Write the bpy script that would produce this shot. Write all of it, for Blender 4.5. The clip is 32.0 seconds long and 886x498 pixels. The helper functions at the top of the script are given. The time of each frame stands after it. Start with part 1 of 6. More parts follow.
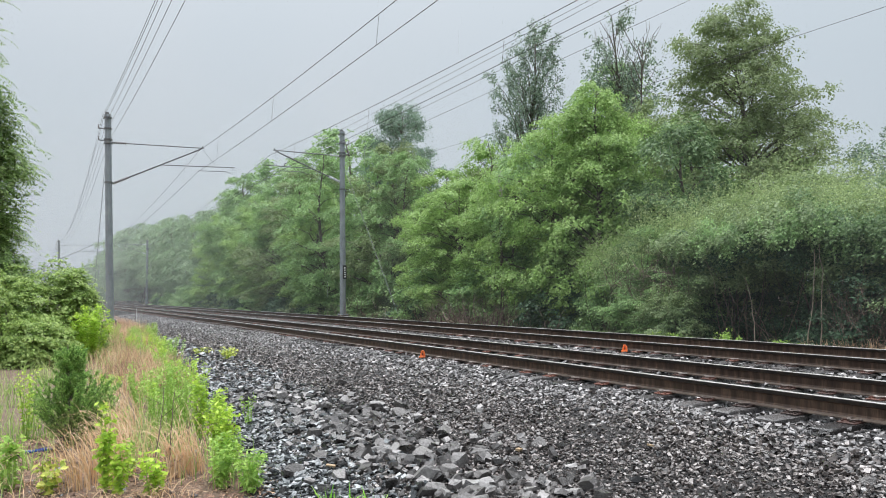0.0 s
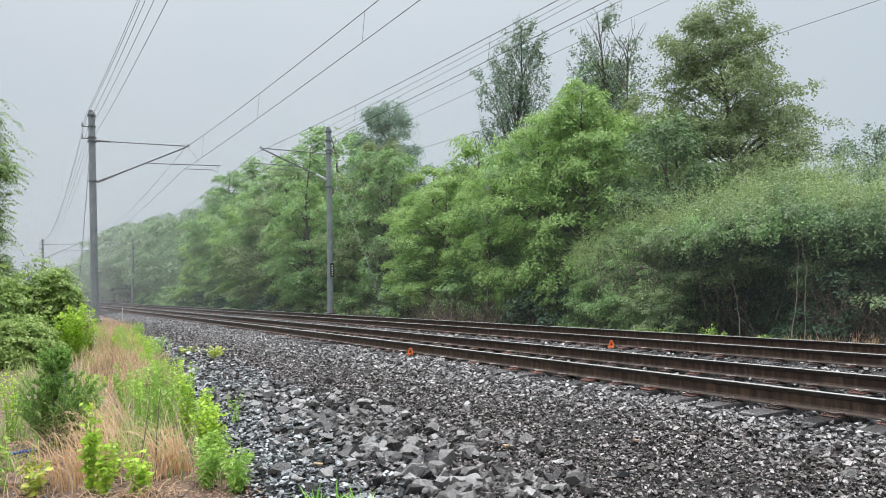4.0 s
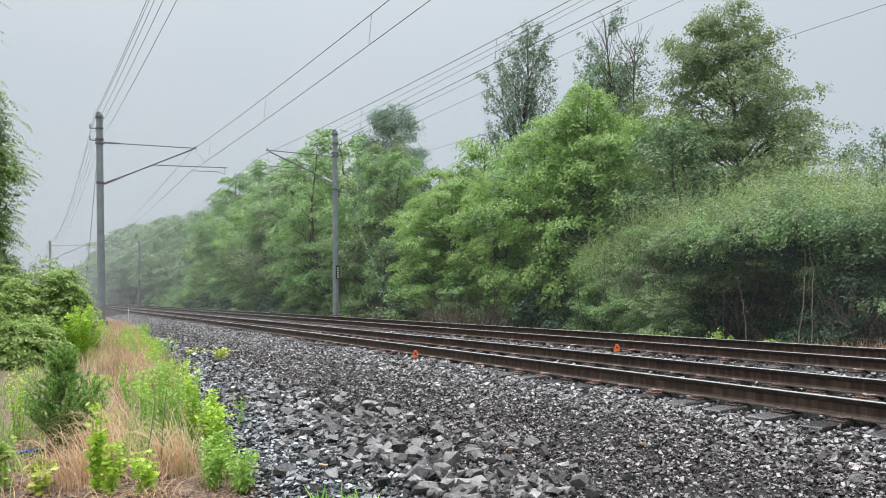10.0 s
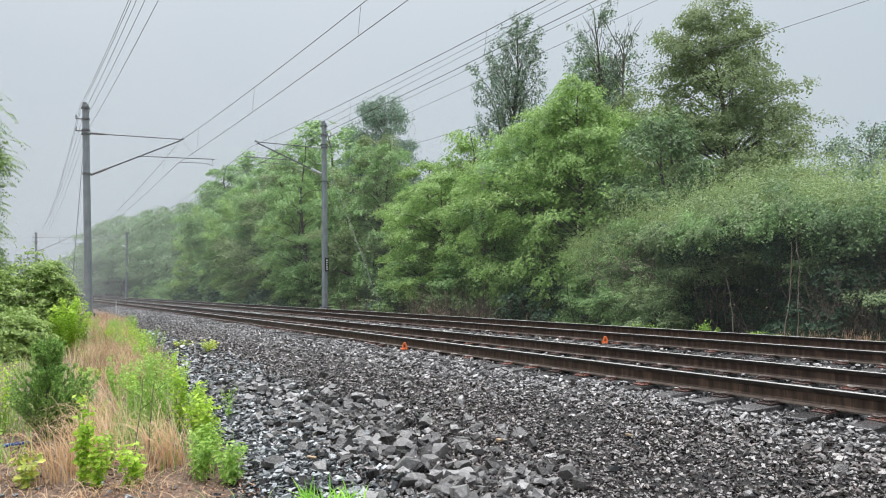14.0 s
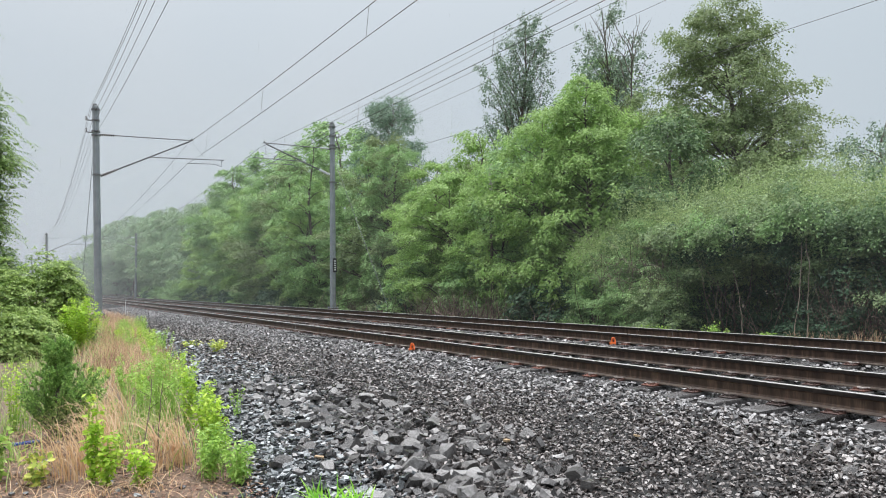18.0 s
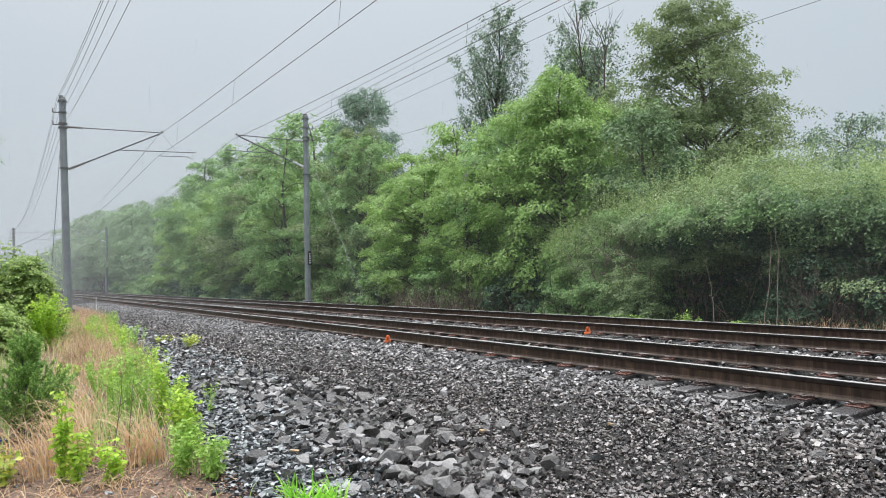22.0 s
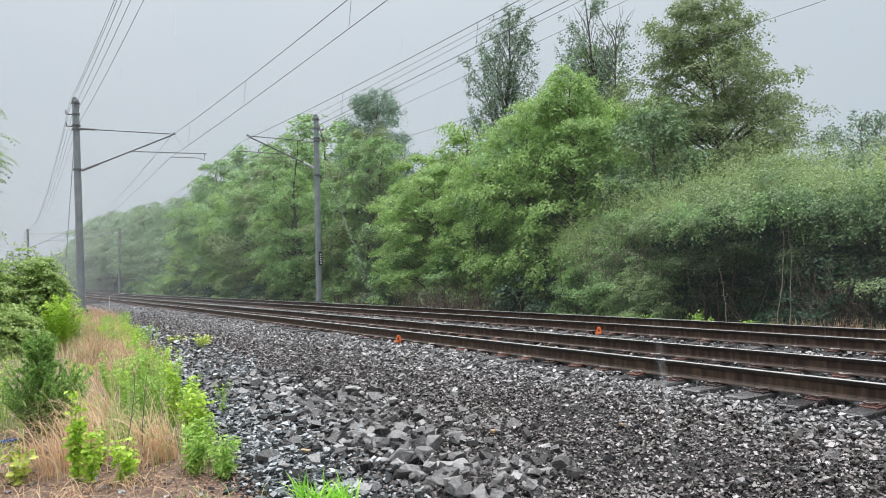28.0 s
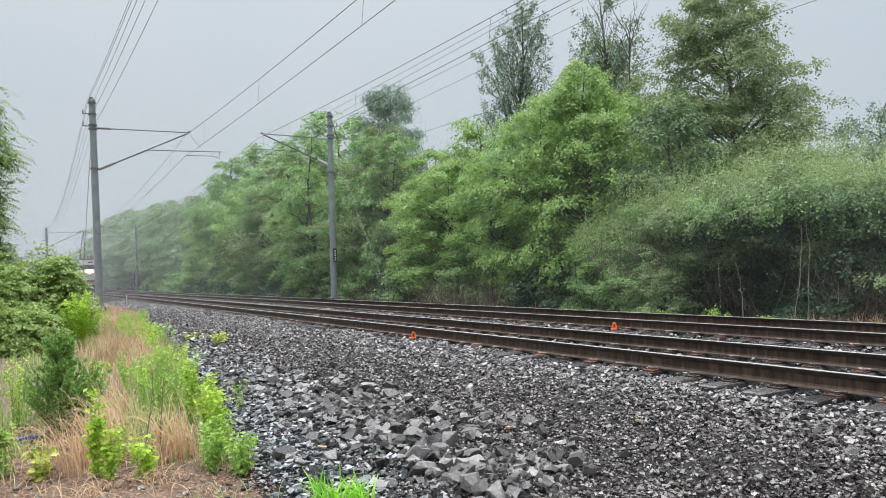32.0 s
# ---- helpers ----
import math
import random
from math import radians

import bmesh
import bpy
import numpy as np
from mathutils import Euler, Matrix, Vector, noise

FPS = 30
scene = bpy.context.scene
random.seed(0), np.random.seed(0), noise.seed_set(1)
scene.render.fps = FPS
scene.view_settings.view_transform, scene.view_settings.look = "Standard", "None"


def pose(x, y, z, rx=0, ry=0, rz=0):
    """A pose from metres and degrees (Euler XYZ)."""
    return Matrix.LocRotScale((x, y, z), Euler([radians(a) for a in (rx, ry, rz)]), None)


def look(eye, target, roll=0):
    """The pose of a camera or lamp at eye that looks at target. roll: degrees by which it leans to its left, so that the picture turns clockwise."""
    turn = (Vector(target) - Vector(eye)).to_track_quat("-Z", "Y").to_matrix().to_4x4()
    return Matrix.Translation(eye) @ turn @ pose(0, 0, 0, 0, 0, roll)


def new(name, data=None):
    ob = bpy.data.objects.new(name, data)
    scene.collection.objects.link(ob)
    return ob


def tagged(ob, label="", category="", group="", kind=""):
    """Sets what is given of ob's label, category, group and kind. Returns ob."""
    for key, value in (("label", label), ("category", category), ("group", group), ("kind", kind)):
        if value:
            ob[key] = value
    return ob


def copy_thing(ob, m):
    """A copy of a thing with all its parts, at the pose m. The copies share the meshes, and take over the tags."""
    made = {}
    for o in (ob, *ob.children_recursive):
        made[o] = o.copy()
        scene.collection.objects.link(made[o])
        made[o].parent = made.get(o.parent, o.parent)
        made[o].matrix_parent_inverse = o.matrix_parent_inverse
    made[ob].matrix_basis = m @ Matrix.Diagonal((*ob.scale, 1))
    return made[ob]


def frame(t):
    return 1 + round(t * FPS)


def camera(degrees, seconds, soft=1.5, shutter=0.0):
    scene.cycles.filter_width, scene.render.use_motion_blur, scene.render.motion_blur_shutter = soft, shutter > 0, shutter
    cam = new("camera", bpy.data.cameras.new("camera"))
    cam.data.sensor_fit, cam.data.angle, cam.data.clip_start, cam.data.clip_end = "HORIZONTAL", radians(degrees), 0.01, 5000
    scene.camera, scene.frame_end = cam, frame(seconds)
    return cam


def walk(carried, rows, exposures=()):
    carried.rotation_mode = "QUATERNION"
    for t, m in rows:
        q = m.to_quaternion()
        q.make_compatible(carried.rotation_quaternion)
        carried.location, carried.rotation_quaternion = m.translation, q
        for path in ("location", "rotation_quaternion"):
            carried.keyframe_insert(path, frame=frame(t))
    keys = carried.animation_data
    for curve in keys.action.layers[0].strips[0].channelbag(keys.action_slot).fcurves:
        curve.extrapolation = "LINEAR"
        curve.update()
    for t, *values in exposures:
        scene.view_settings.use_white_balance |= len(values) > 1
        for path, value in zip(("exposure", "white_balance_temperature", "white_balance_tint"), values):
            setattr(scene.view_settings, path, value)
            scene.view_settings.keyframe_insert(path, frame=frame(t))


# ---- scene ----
cam = camera(2 * math.degrees(math.atan(784 / 1250)), 32.0, soft=1.0)
PATH = [
    (0.0, pose(-0.004, 0.014, 1.361, 93.228, 1.311, -29.237)),
    (0.5, pose(-0.002, 0.011, 1.359, 93.299, 1.280, -29.334)),
    (1.0, pose(-0.007, 0.003, 1.360, 93.341, 1.331, -29.475)),
    (1.5, pose(0.003, 0.011, 1.359, 93.350, 1.401, -29.677)),
    (2.0, pose(-0.002, 0.005, 1.362, 93.396, 1.467, -29.893)),
    (2.5, pose(-0.003, -0.002, 1.364, 93.450, 1.531, -30.040)),
    (3.0, pose(-0.004, 0.005, 1.359, 93.460, 1.539, -30.162)),
    (3.5, pose(-0.002, -0.004, 1.364, 93.287, 1.602, -30.175)),
    (5.5, pose(0.014, 0.008, 1.356, 92.153, 1.857, -30.504)),
    (6.0, pose(0.013, 0.006, 1.354, 92.081, 1.943, -30.542)),
    (6.5, pose(0.018, 0.008, 1.355, 91.994, 2.062, -30.475)),
    (7.0, pose(0.018, 0.014, 1.352, 91.987, 2.052, -30.405)),
    (7.5, pose(0.015, 0.016, 1.343, 92.053, 1.954, -30.318)),
    (8.0, pose(0.013, 0.021, 1.348, 92.333, 1.834, -30.225)),
    (8.5, pose(0.010, 0.011, 1.351, 92.705, 1.671, -30.089)),
    (9.0, pose(0.002, 0.004, 1.352, 93.047, 1.525, -29.951)),
    (9.5, pose(-0.003, 0.001, 1.353, 93.214, 1.439, -29.839)),
    (10.0, pose(-0.001, -0.001, 1.353, 93.230, 1.396, -29.784)),
    (10.5, pose(-0.000, -0.000, 1.352, 93.231, 1.398, -29.781)),
    (11.0, pose(0.002, 0.007, 1.347, 93.228, 1.428, -29.808)),
    (11.5, pose(-0.000, -0.004, 1.354, 93.124, 1.595, -29.880)),
    (12.0, pose(0.009, 0.004, 1.350, 92.991, 1.653, -29.934)),
    (12.5, pose(0.005, 0.005, 1.354, 92.804, 1.633, -30.108)),
    (13.0, pose(0.007, 0.003, 1.349, 92.703, 1.533, -30.273)),
    (13.5, pose(0.007, -0.000, 1.352, 92.629, 1.397, -30.442)),
    (14.0, pose(0.006, -0.003, 1.352, 92.593, 1.345, -30.641)),
    (14.5, pose(0.006, -0.001, 1.348, 92.511, 1.372, -30.697)),
    (16.5, pose(0.018, 0.001, 1.346, 92.086, 1.467, -29.320)),
    (17.0, pose(0.013, 0.013, 1.342, 92.248, 1.330, -29.340)),
    (17.5, pose(0.013, 0.002, 1.345, 92.470, 1.315, -29.634)),
    (18.0, pose(0.007, -0.008, 1.346, 92.676, 1.290, -30.000)),
    (18.5, pose(0.009, -0.013, 1.345, 92.730, 1.327, -30.440)),
    (19.0, pose(0.013, -0.011, 1.346, 92.637, 1.417, -30.914)),
    (19.5, pose(0.018, 0.001, 1.342, 92.397, 1.497, -31.450)),
    (20.0, pose(0.025, -0.006, 1.346, 92.096, 1.685, -31.881)),
    (20.5, pose(0.031, 0.002, 1.339, 91.925, 1.780, -32.123)),
    (21.0, pose(0.031, -0.002, 1.344, 91.818, 1.846, -32.199)),
    (21.5, pose(0.032, 0.004, 1.342, 91.859, 1.834, -32.119)),
    (22.0, pose(0.028, 0.001, 1.343, 91.960, 1.845, -31.958)),
    (22.5, pose(0.026, -0.003, 1.342, 92.122, 1.845, -31.741)),
    (23.0, pose(0.027, -0.001, 1.341, 92.327, 1.861, -31.547)),
    (23.5, pose(0.024, -0.001, 1.342, 92.522, 1.890, -31.411)),
    (24.0, pose(0.020, -0.005, 1.342, 92.669, 1.938, -31.399)),
    (24.5, pose(0.024, -0.013, 1.348, 92.756, 1.942, -31.412)),
    (25.0, pose(0.019, -0.014, 1.345, 92.851, 1.885, -31.467)),
    (25.5, pose(0.020, -0.003, 1.346, 92.889, 1.827, -31.483)),
    (27.5, pose(0.022, -0.005, 1.341, 92.165, 1.837, -31.231)),
    (28.0, pose(0.028, -0.001, 1.342, 91.999, 1.925, -31.100)),
    (28.5, pose(0.023, -0.000, 1.344, 91.928, 1.956, -30.937)),
    (29.0, pose(0.025, -0.000, 1.345, 91.943, 2.024, -30.786)),
    (29.5, pose(0.027, 0.002, 1.345, 91.940, 2.067, -30.605)),
    (30.0, pose(0.024, 0.004, 1.347, 91.920, 2.061, -30.479)),
    (30.5, pose(0.025, -0.000, 1.349, 91.901, 2.095, -30.323)),
    (31.0, pose(0.025, 0.003, 1.346, 91.874, 2.116, -30.191)),
    (31.5, pose(0.025, 0.001, 1.346, 91.806, 2.173, -30.057)),
    (32.0, pose(0.026, 0.002, 1.350, 91.715, 2.251, -29.944)),
]
walk(cam, PATH)

# ---- light ----
world = bpy.data.worlds.new("overcast_sky")
scene.world = world
world.use_nodes = True
wt = world.node_tree
wt.nodes.clear()
w_out = wt.nodes.new("ShaderNodeOutputWorld")
w_bg = wt.nodes.new("ShaderNodeBackground")
w_sky = wt.nodes.new("ShaderNodeTexSky")
w_sky.sky_type = "NISHITA"
w_sky.sun_disc = False
w_sky.sun_elevation, w_sky.sun_rotation = radians(80), radians(23)
w_sky.dust_density, w_sky.air_density = 4.0, 1.0
w_hsv = wt.nodes.new("ShaderNodeHueSaturation")
w_hsv.inputs["Saturation"].default_value = 0.15
w_hsv.inputs["Value"].default_value = 0.10
w_mix = wt.nodes.new("ShaderNodeMix")
w_mix.data_type = "RGBA"
w_mix.inputs["Factor"].default_value = 0.9
w_noise = wt.nodes.new("ShaderNodeTexNoise")
w_noise.inputs["Scale"].default_value = 1.6
w_noise.inputs["Detail"].default_value = 3
w_ramp = wt.nodes.new("ShaderNodeValToRGB")
w_ramp.color_ramp.elements[0].position, w_ramp.color_ramp.elements[0].color = 0.3, (0.575, 0.667, 0.745, 1)
w_ramp.color_ramp.elements[1].position, w_ramp.color_ramp.elements[1].color = 0.75, (0.66, 0.722, 0.785, 1)
w_co = wt.nodes.new("ShaderNodeTexCoord")
wt.links.new(w_co.outputs["Generated"], w_noise.inputs["Vector"])
wt.links.new(w_noise.outputs["Fac"], w_ramp.inputs["Fac"])
wt.links.new(w_sky.outputs["Color"], w_hsv.inputs["Color"])
wt.links.new(w_hsv.outputs["Color"], w_mix.inputs["A"])
wt.links.new(w_ramp.outputs["Color"], w_mix.inputs["B"])
wt.links.new(w_mix.outputs["Result"], w_bg.inputs["Color"])
w_sep = wt.nodes.new("ShaderNodeSeparateXYZ")
w_up = wt.nodes.new("ShaderNodeMath")
w_up.operation, w_up.use_clamp = "MAXIMUM", True
w_pow = wt.nodes.new("ShaderNodeMath")
w_pow.operation = "POWER"
w_pow.inputs[1].default_value = 3.0
w_gain = wt.nodes.new("ShaderNodeMath")
w_gain.operation = "MULTIPLY_ADD"
w_gain.inputs[1].default_value, w_gain.inputs[2].default_value = 2.0, 0.94
wt.links.new(w_co.outputs["Generated"], w_sep.inputs["Vector"])
wt.links.new(w_sep.outputs["Z"], w_up.inputs[0])
w_up.inputs[1].default_value = 0.0
wt.links.new(w_up.outputs[0], w_pow.inputs[0])
wt.links.new(w_pow.outputs[0], w_gain.inputs[0])
wt.links.new(w_gain.outputs[0], w_bg.inputs["Strength"])
wt.links.new(w_bg.outputs["Background"], w_out.inputs["Surface"])

sun = new("sun", bpy.data.lights.new("sun", "SUN"))
sun.data.energy, sun.data.angle, sun.data.color = 4.3, radians(60), (1.0, 0.98, 0.985)
sun.matrix_world = look((3, 17, 45), (0, 10, 0))
scene.view_settings.exposure = 0.0


# ---- materials ----
def nodes_of(name):
    m = bpy.data.materials.new(name)
    m.use_nodes = True
    return m, m.node_tree, m.node_tree.nodes["Principled BSDF"]


def surface(name, colors, scale=8.0, rough=0.7, metal=0.0, bump=0.3, fine=60.0, island=False, obj_random=False, spec=0.5, thin=0.0, rough_lo=None, stretch=None):
    """Colour from a noise at two scales through a ramp, optionally shifted per island or per object; bump and roughness from the fine one."""
    m, t, p = nodes_of(name)
    N = t.nodes.new
    co = N("ShaderNodeTexCoord")
    a, b = N("ShaderNodeTexNoise"), N("ShaderNodeTexNoise")
    a.inputs["Scale"].default_value, b.inputs["Scale"].default_value = scale, fine
    a.inputs["Detail"].default_value, b.inputs["Detail"].default_value = 4, 3
    where = co.outputs["Object"]
    if stretch:
        mp = N("ShaderNodeMapping")
        mp.inputs["Scale"].default_value = stretch
        t.links.new(where, mp.inputs["Vector"])
        where = mp.outputs["Vector"]
    for n in (a, b):
        t.links.new(where, n.inputs["Vector"])
    mix = N("ShaderNodeMath")
    mix.operation = "MULTIPLY_ADD"
    t.links.new(b.outputs["Fac"], mix.inputs[0])
    mix.inputs[1].default_value = 0.4
    sub = N("ShaderNodeMath")
    sub.operation = "MULTIPLY_ADD"
    t.links.new(a.outputs["Fac"], sub.inputs[0])
    sub.inputs[1].default_value, sub.inputs[2].default_value = 1.0, -0.2
    t.links.new(sub.outputs[0], mix.inputs[2])
    fac = mix.outputs[0]
    if island or obj_random:
        if island:
            r = N("ShaderNodeNewGeometry").outputs["Random Per Island"]
        else:
            r = N("ShaderNodeObjectInfo").outputs["Random"]
        add = N("ShaderNodeMath")
        add.operation = "MULTIPLY_ADD"
        t.links.new(r, add.inputs[0])
        add.inputs[1].default_value = 0.75
        sh = N("ShaderNodeMath")
        sh.operation = "MULTIPLY_ADD"
        t.links.new(fac, sh.inputs[0])
        sh.inputs[1].default_value, sh.inputs[2].default_value = 0.55, -0.15
        t.links.new(sh.outputs[0], add.inputs[2])
        fac = add.outputs[0]
    ramp = N("ShaderNodeValToRGB")
    els = ramp.color_ramp.elements
    while len(els) < len(colors):
        els.new(0.5)
    for i, c in enumerate(colors):
        els[i].position = 0.15 + 0.7 * i / max(1, len(colors) - 1)
        els[i].color = (*c, 1)
    t.links.new(fac, ramp.inputs["Fac"])
    t.links.new(ramp.outputs["Color"], p.inputs["Base Color"])
    p.inputs["Metallic"].default_value = metal
    p.inputs["Specular IOR Level"].default_value = spec
    if rough_lo is None:
        p.inputs["Roughness"].default_value = rough
    else:
        rr = N("ShaderNodeMapRange")
        rr.inputs["To Min"].default_value, rr.inputs["To Max"].default_value = rough_lo, rough
        t.links.new(b.outputs["Fac"], rr.inputs["Value"])
        t.links.new(rr.outputs["Result"], p.inputs["Roughness"])
    if bump:
        bp = N("ShaderNodeBump")
        bp.inputs["Strength"].default_value = bump
        bp.inputs["Distance"].default_value = 0.02
        t.links.new(b.outputs["Fac"], bp.inputs["Height"])
        t.links.new(bp.outputs["Normal"], p.inputs["Normal"])
    if thin:
        tr = N("ShaderNodeBsdfTranslucent")
        ms = N("ShaderNodeMixShader")
        ms.inputs["Fac"].default_value = thin
        t.links.new(ramp.outputs["Color"], tr.inputs["Color"])
        t.links.new(p.outputs["BSDF"], ms.inputs[1])
        t.links.new(tr.outputs["BSDF"], ms.inputs[2])
        t.links.new(ms.outputs["Shader"], t.nodes["Material Output"].inputs["Surface"])
    return m


LEAF_GAIN = 1.8


def foliage(name, *colors, thin=0.28, rough=0.45):
    colors = [(LEAF_GAIN * 1.02 * r, LEAF_GAIN * g, LEAF_GAIN * 1.22 * b) for r, g, b in colors]
    return surface(name, colors, scale=0.6, fine=5.0, rough=rough, bump=0.0, island=True, thin=thin, spec=0.36)


M_BALLAST = surface("wet_ballast_stone", [(0.010, 0.0078, 0.007), (0.042, 0.0335, 0.030), (0.098, 0.080, 0.0725), (0.175, 0.149, 0.138), (0.31, 0.275, 0.26)], 14, 0.40, bump=0.12, fine=60, island=True, rough_lo=0.13, spec=0.6)
# Greyer stone, paled so that its colour carries the glancing reflection of the sky.
M_BALLAST_TOP = surface("pale_wet_ballast_stone", [(0.022, 0.0192, 0.018), (0.088, 0.079, 0.0765), (0.175, 0.161, 0.157), (0.255, 0.239, 0.235), (0.38, 0.362, 0.356)], 14, 0.42, bump=0.12, fine=60, island=True, rough_lo=0.15, spec=0.6)
M_SLATE = surface("wet_slate_chips", [(0.009, 0.0096, 0.01), (0.048, 0.0515, 0.054), (0.14, 0.149, 0.155), (0.40, 0.415, 0.42)], 14, 0.40, bump=0.12, fine=60, island=True, rough_lo=0.13, spec=0.6)
M_ROCK = surface("wet_grey_rock", [(0.022, 0.0185, 0.017), (0.075, 0.067, 0.063), (0.15, 0.139, 0.133), (0.30, 0.285, 0.275)], 6, 0.5, bump=0.5, fine=18, obj_random=True, rough_lo=0.2, spec=0.6)
M_RUBBLE = surface("wet_broken_stone", [(0.006, 0.005, 0.0046), (0.036, 0.0315, 0.0297), (0.11, 0.10, 0.0955), (0.30, 0.28, 0.272)], 9, 0.42, bump=0.3, fine=40, island=True, rough_lo=0.15, spec=0.6)
# Near-black bed: the shade in the gaps between stones is put into its colour.
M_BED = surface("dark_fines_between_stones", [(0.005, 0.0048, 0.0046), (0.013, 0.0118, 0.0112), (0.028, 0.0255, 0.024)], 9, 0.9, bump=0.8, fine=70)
M_SOIL = surface("damp_soil_with_litter", [(0.06, 0.042, 0.03), (0.15, 0.10, 0.072), (0.27, 0.195, 0.14)], 7, 0.9, bump=0.7, fine=50)
M_RUST = surface("rusty_rail_steel", [(0.019, 0.0108, 0.0076), (0.066, 0.039, 0.0265), (0.185, 0.115, 0.078)], 3.5, 0.7, metal=0.05, bump=0.25, fine=16, rough_lo=0.5, stretch=(1, 4, 0.5), spec=0.35)
# Side faces of the rail head, darker than the web.
M_HEADSIDE = surface("oily_rail_head_side", [(0.007, 0.0055, 0.005), (0.017, 0.0125, 0.0105), (0.05, 0.034, 0.026)], 3.0, 0.5, bump=0.1, fine=16, rough_lo=0.3, stretch=(1, 4, 0.5), spec=0.4)
# Wet foot, its colour also paled to carry the sky's sheen.
M_FOOT = surface("wet_rail_foot", [(0.045, 0.034, 0.028), (0.10, 0.078, 0.064), (0.19, 0.145, 0.115)], 3.0, 0.45, bump=0.2, fine=20, rough_lo=0.25, stretch=(1, 3, 1), spec=0.5)
M_HEAD = surface("worn_rail_head", [(0.46, 0.44, 0.42), (0.66, 0.63, 0.60)], 4, 0.4, metal=0.35, bump=0.0, fine=40, rough_lo=0.25)
M_TIE = surface("weathered_tie_timber", [(0.024, 0.021, 0.020), (0.06, 0.055, 0.054), (0.125, 0.116, 0.113)], 5, 0.42, bump=0.6, fine=35, obj_random=True, rough_lo=0.15, spec=0.7)
M_PLATE = surface("red_rusted_plate", [(0.028, 0.015, 0.012), (0.075, 0.034, 0.025), (0.19, 0.075, 0.050)], 9, 0.55, metal=0.1, bump=0.4, fine=70, obj_random=True)
M_CLIP = surface("pale_clip_steel", [(0.15, 0.12, 0.105), (0.46, 0.41, 0.38)], 20, 0.5, metal=0.3, bump=0.2, fine=90, obj_random=True)
M_GALV = surface("galvanised_steel", [(0.19, 0.212, 0.23), (0.27, 0.298, 0.318), (0.35, 0.38, 0.395)], 2.5, 0.55, metal=0.2, bump=0.12, fine=30)
M_TUBE = surface("dull_grey_tube", [(0.12, 0.125, 0.13), (0.22, 0.225, 0.23)], 4, 0.6, metal=0.4, bump=0.1, fine=40)
M_INSUL = surface("brown_grey_porcelain", [(0.16, 0.15, 0.15), (0.30, 0.29, 0.29)], 6, 0.3, bump=0.0)
M_INSUL_PALE = surface("pale_composite_sleeve", [(0.45, 0.48, 0.50), (0.6, 0.62, 0.64)], 6, 0.4, bump=0.0)
M_WIRE = surface("dark_copper_wire", [(0.05, 0.05, 0.05), (0.11, 0.105, 0.10)], 3, 0.6, metal=0.3, bump=0.0)
M_ORANGE = surface("fluorescent_orange_plastic", [(0.85, 0.17, 0.035), (1.0, 0.26, 0.06)], 14, 0.45, bump=0.1)
M_DARK = surface("dark_plastic", [(0.012, 0.012, 0.013), (0.03, 0.03, 0.03)], 14, 0.5, bump=0.1)
M_PLAQUE = surface("black_number_plate", [(0.01, 0.01, 0.01), (0.025, 0.025, 0.025)], 14, 0.5, bump=0.0)
M_WHITE = surface("white_paint", [(0.68, 0.70, 0.70), (0.82, 0.82, 0.81)], 3, 0.5, bump=0.1)
M_BARK = surface("grey_brown_bark", [(0.05, 0.042, 0.035), (0.12, 0.10, 0.085), (0.22, 0.195, 0.17)], 4, 0.9, bump=0.8, fine=25)
M_PALEBARK = surface("pale_dry_stem", [(0.22, 0.17, 0.125), (0.42, 0.35, 0.28)], 4, 0.9, bump=0.5, fine=30)
M_SNAG = surface("bleached_bare_wood", [(0.34, 0.315, 0.295), (0.58, 0.55, 0.52)], 4, 0.85, bump=0.5, fine=30)
M_TWIG = surface("dead_brown_twigs", [(0.07, 0.05, 0.04), (0.17, 0.125, 0.10), (0.27, 0.21, 0.165)], 3, 0.9, bump=0.0, island=True)
L_WALL = foliage("summer_leaves", (0.108, 0.182, 0.060), (0.160, 0.254, 0.081), (0.220, 0.330, 0.108), thin=0.4)
L_FRESH = foliage("fresh_yellow_green_leaves", (0.120, 0.193, 0.047), (0.175, 0.268, 0.065), (0.240, 0.348, 0.095), thin=0.42)
L_OAK = foliage("dull_green_leaves", (0.090, 0.126, 0.042), (0.127, 0.173, 0.057), (0.172, 0.224, 0.08), thin=0.42)
L_DUSK = foliage("grey_dull_green_leaves", (0.075, 0.122, 0.066), (0.105, 0.165, 0.09), (0.14, 0.21, 0.118), thin=0.42)
L_POPLAR = foliage("grey_green_leaves", (0.05, 0.085, 0.045), (0.10, 0.155, 0.08), (0.16, 0.22, 0.12))
# Far leaves: part of the distance haze is put into this greyer green.
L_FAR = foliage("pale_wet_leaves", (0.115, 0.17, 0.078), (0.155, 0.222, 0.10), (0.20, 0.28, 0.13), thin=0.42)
L_BUSH = foliage("soft_olive_leaves", (0.098, 0.143, 0.053), (0.136, 0.190, 0.068), (0.18, 0.238, 0.090))
# New shoots; their paler green also carries the light on the thicket's top.
L_SPRIG = foliage("pale_new_growth", (0.15, 0.208, 0.070), (0.215, 0.278, 0.098), (0.285, 0.348, 0.135))
# Vine leaves with the hollow's shade put into their colour.
L_SHADEVINE = foliage("dark_vine_leaves", (0.02, 0.042, 0.018), (0.038, 0.076, 0.032), (0.062, 0.112, 0.05))
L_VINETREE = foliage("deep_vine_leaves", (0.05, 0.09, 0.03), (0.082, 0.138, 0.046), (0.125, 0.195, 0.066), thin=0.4)
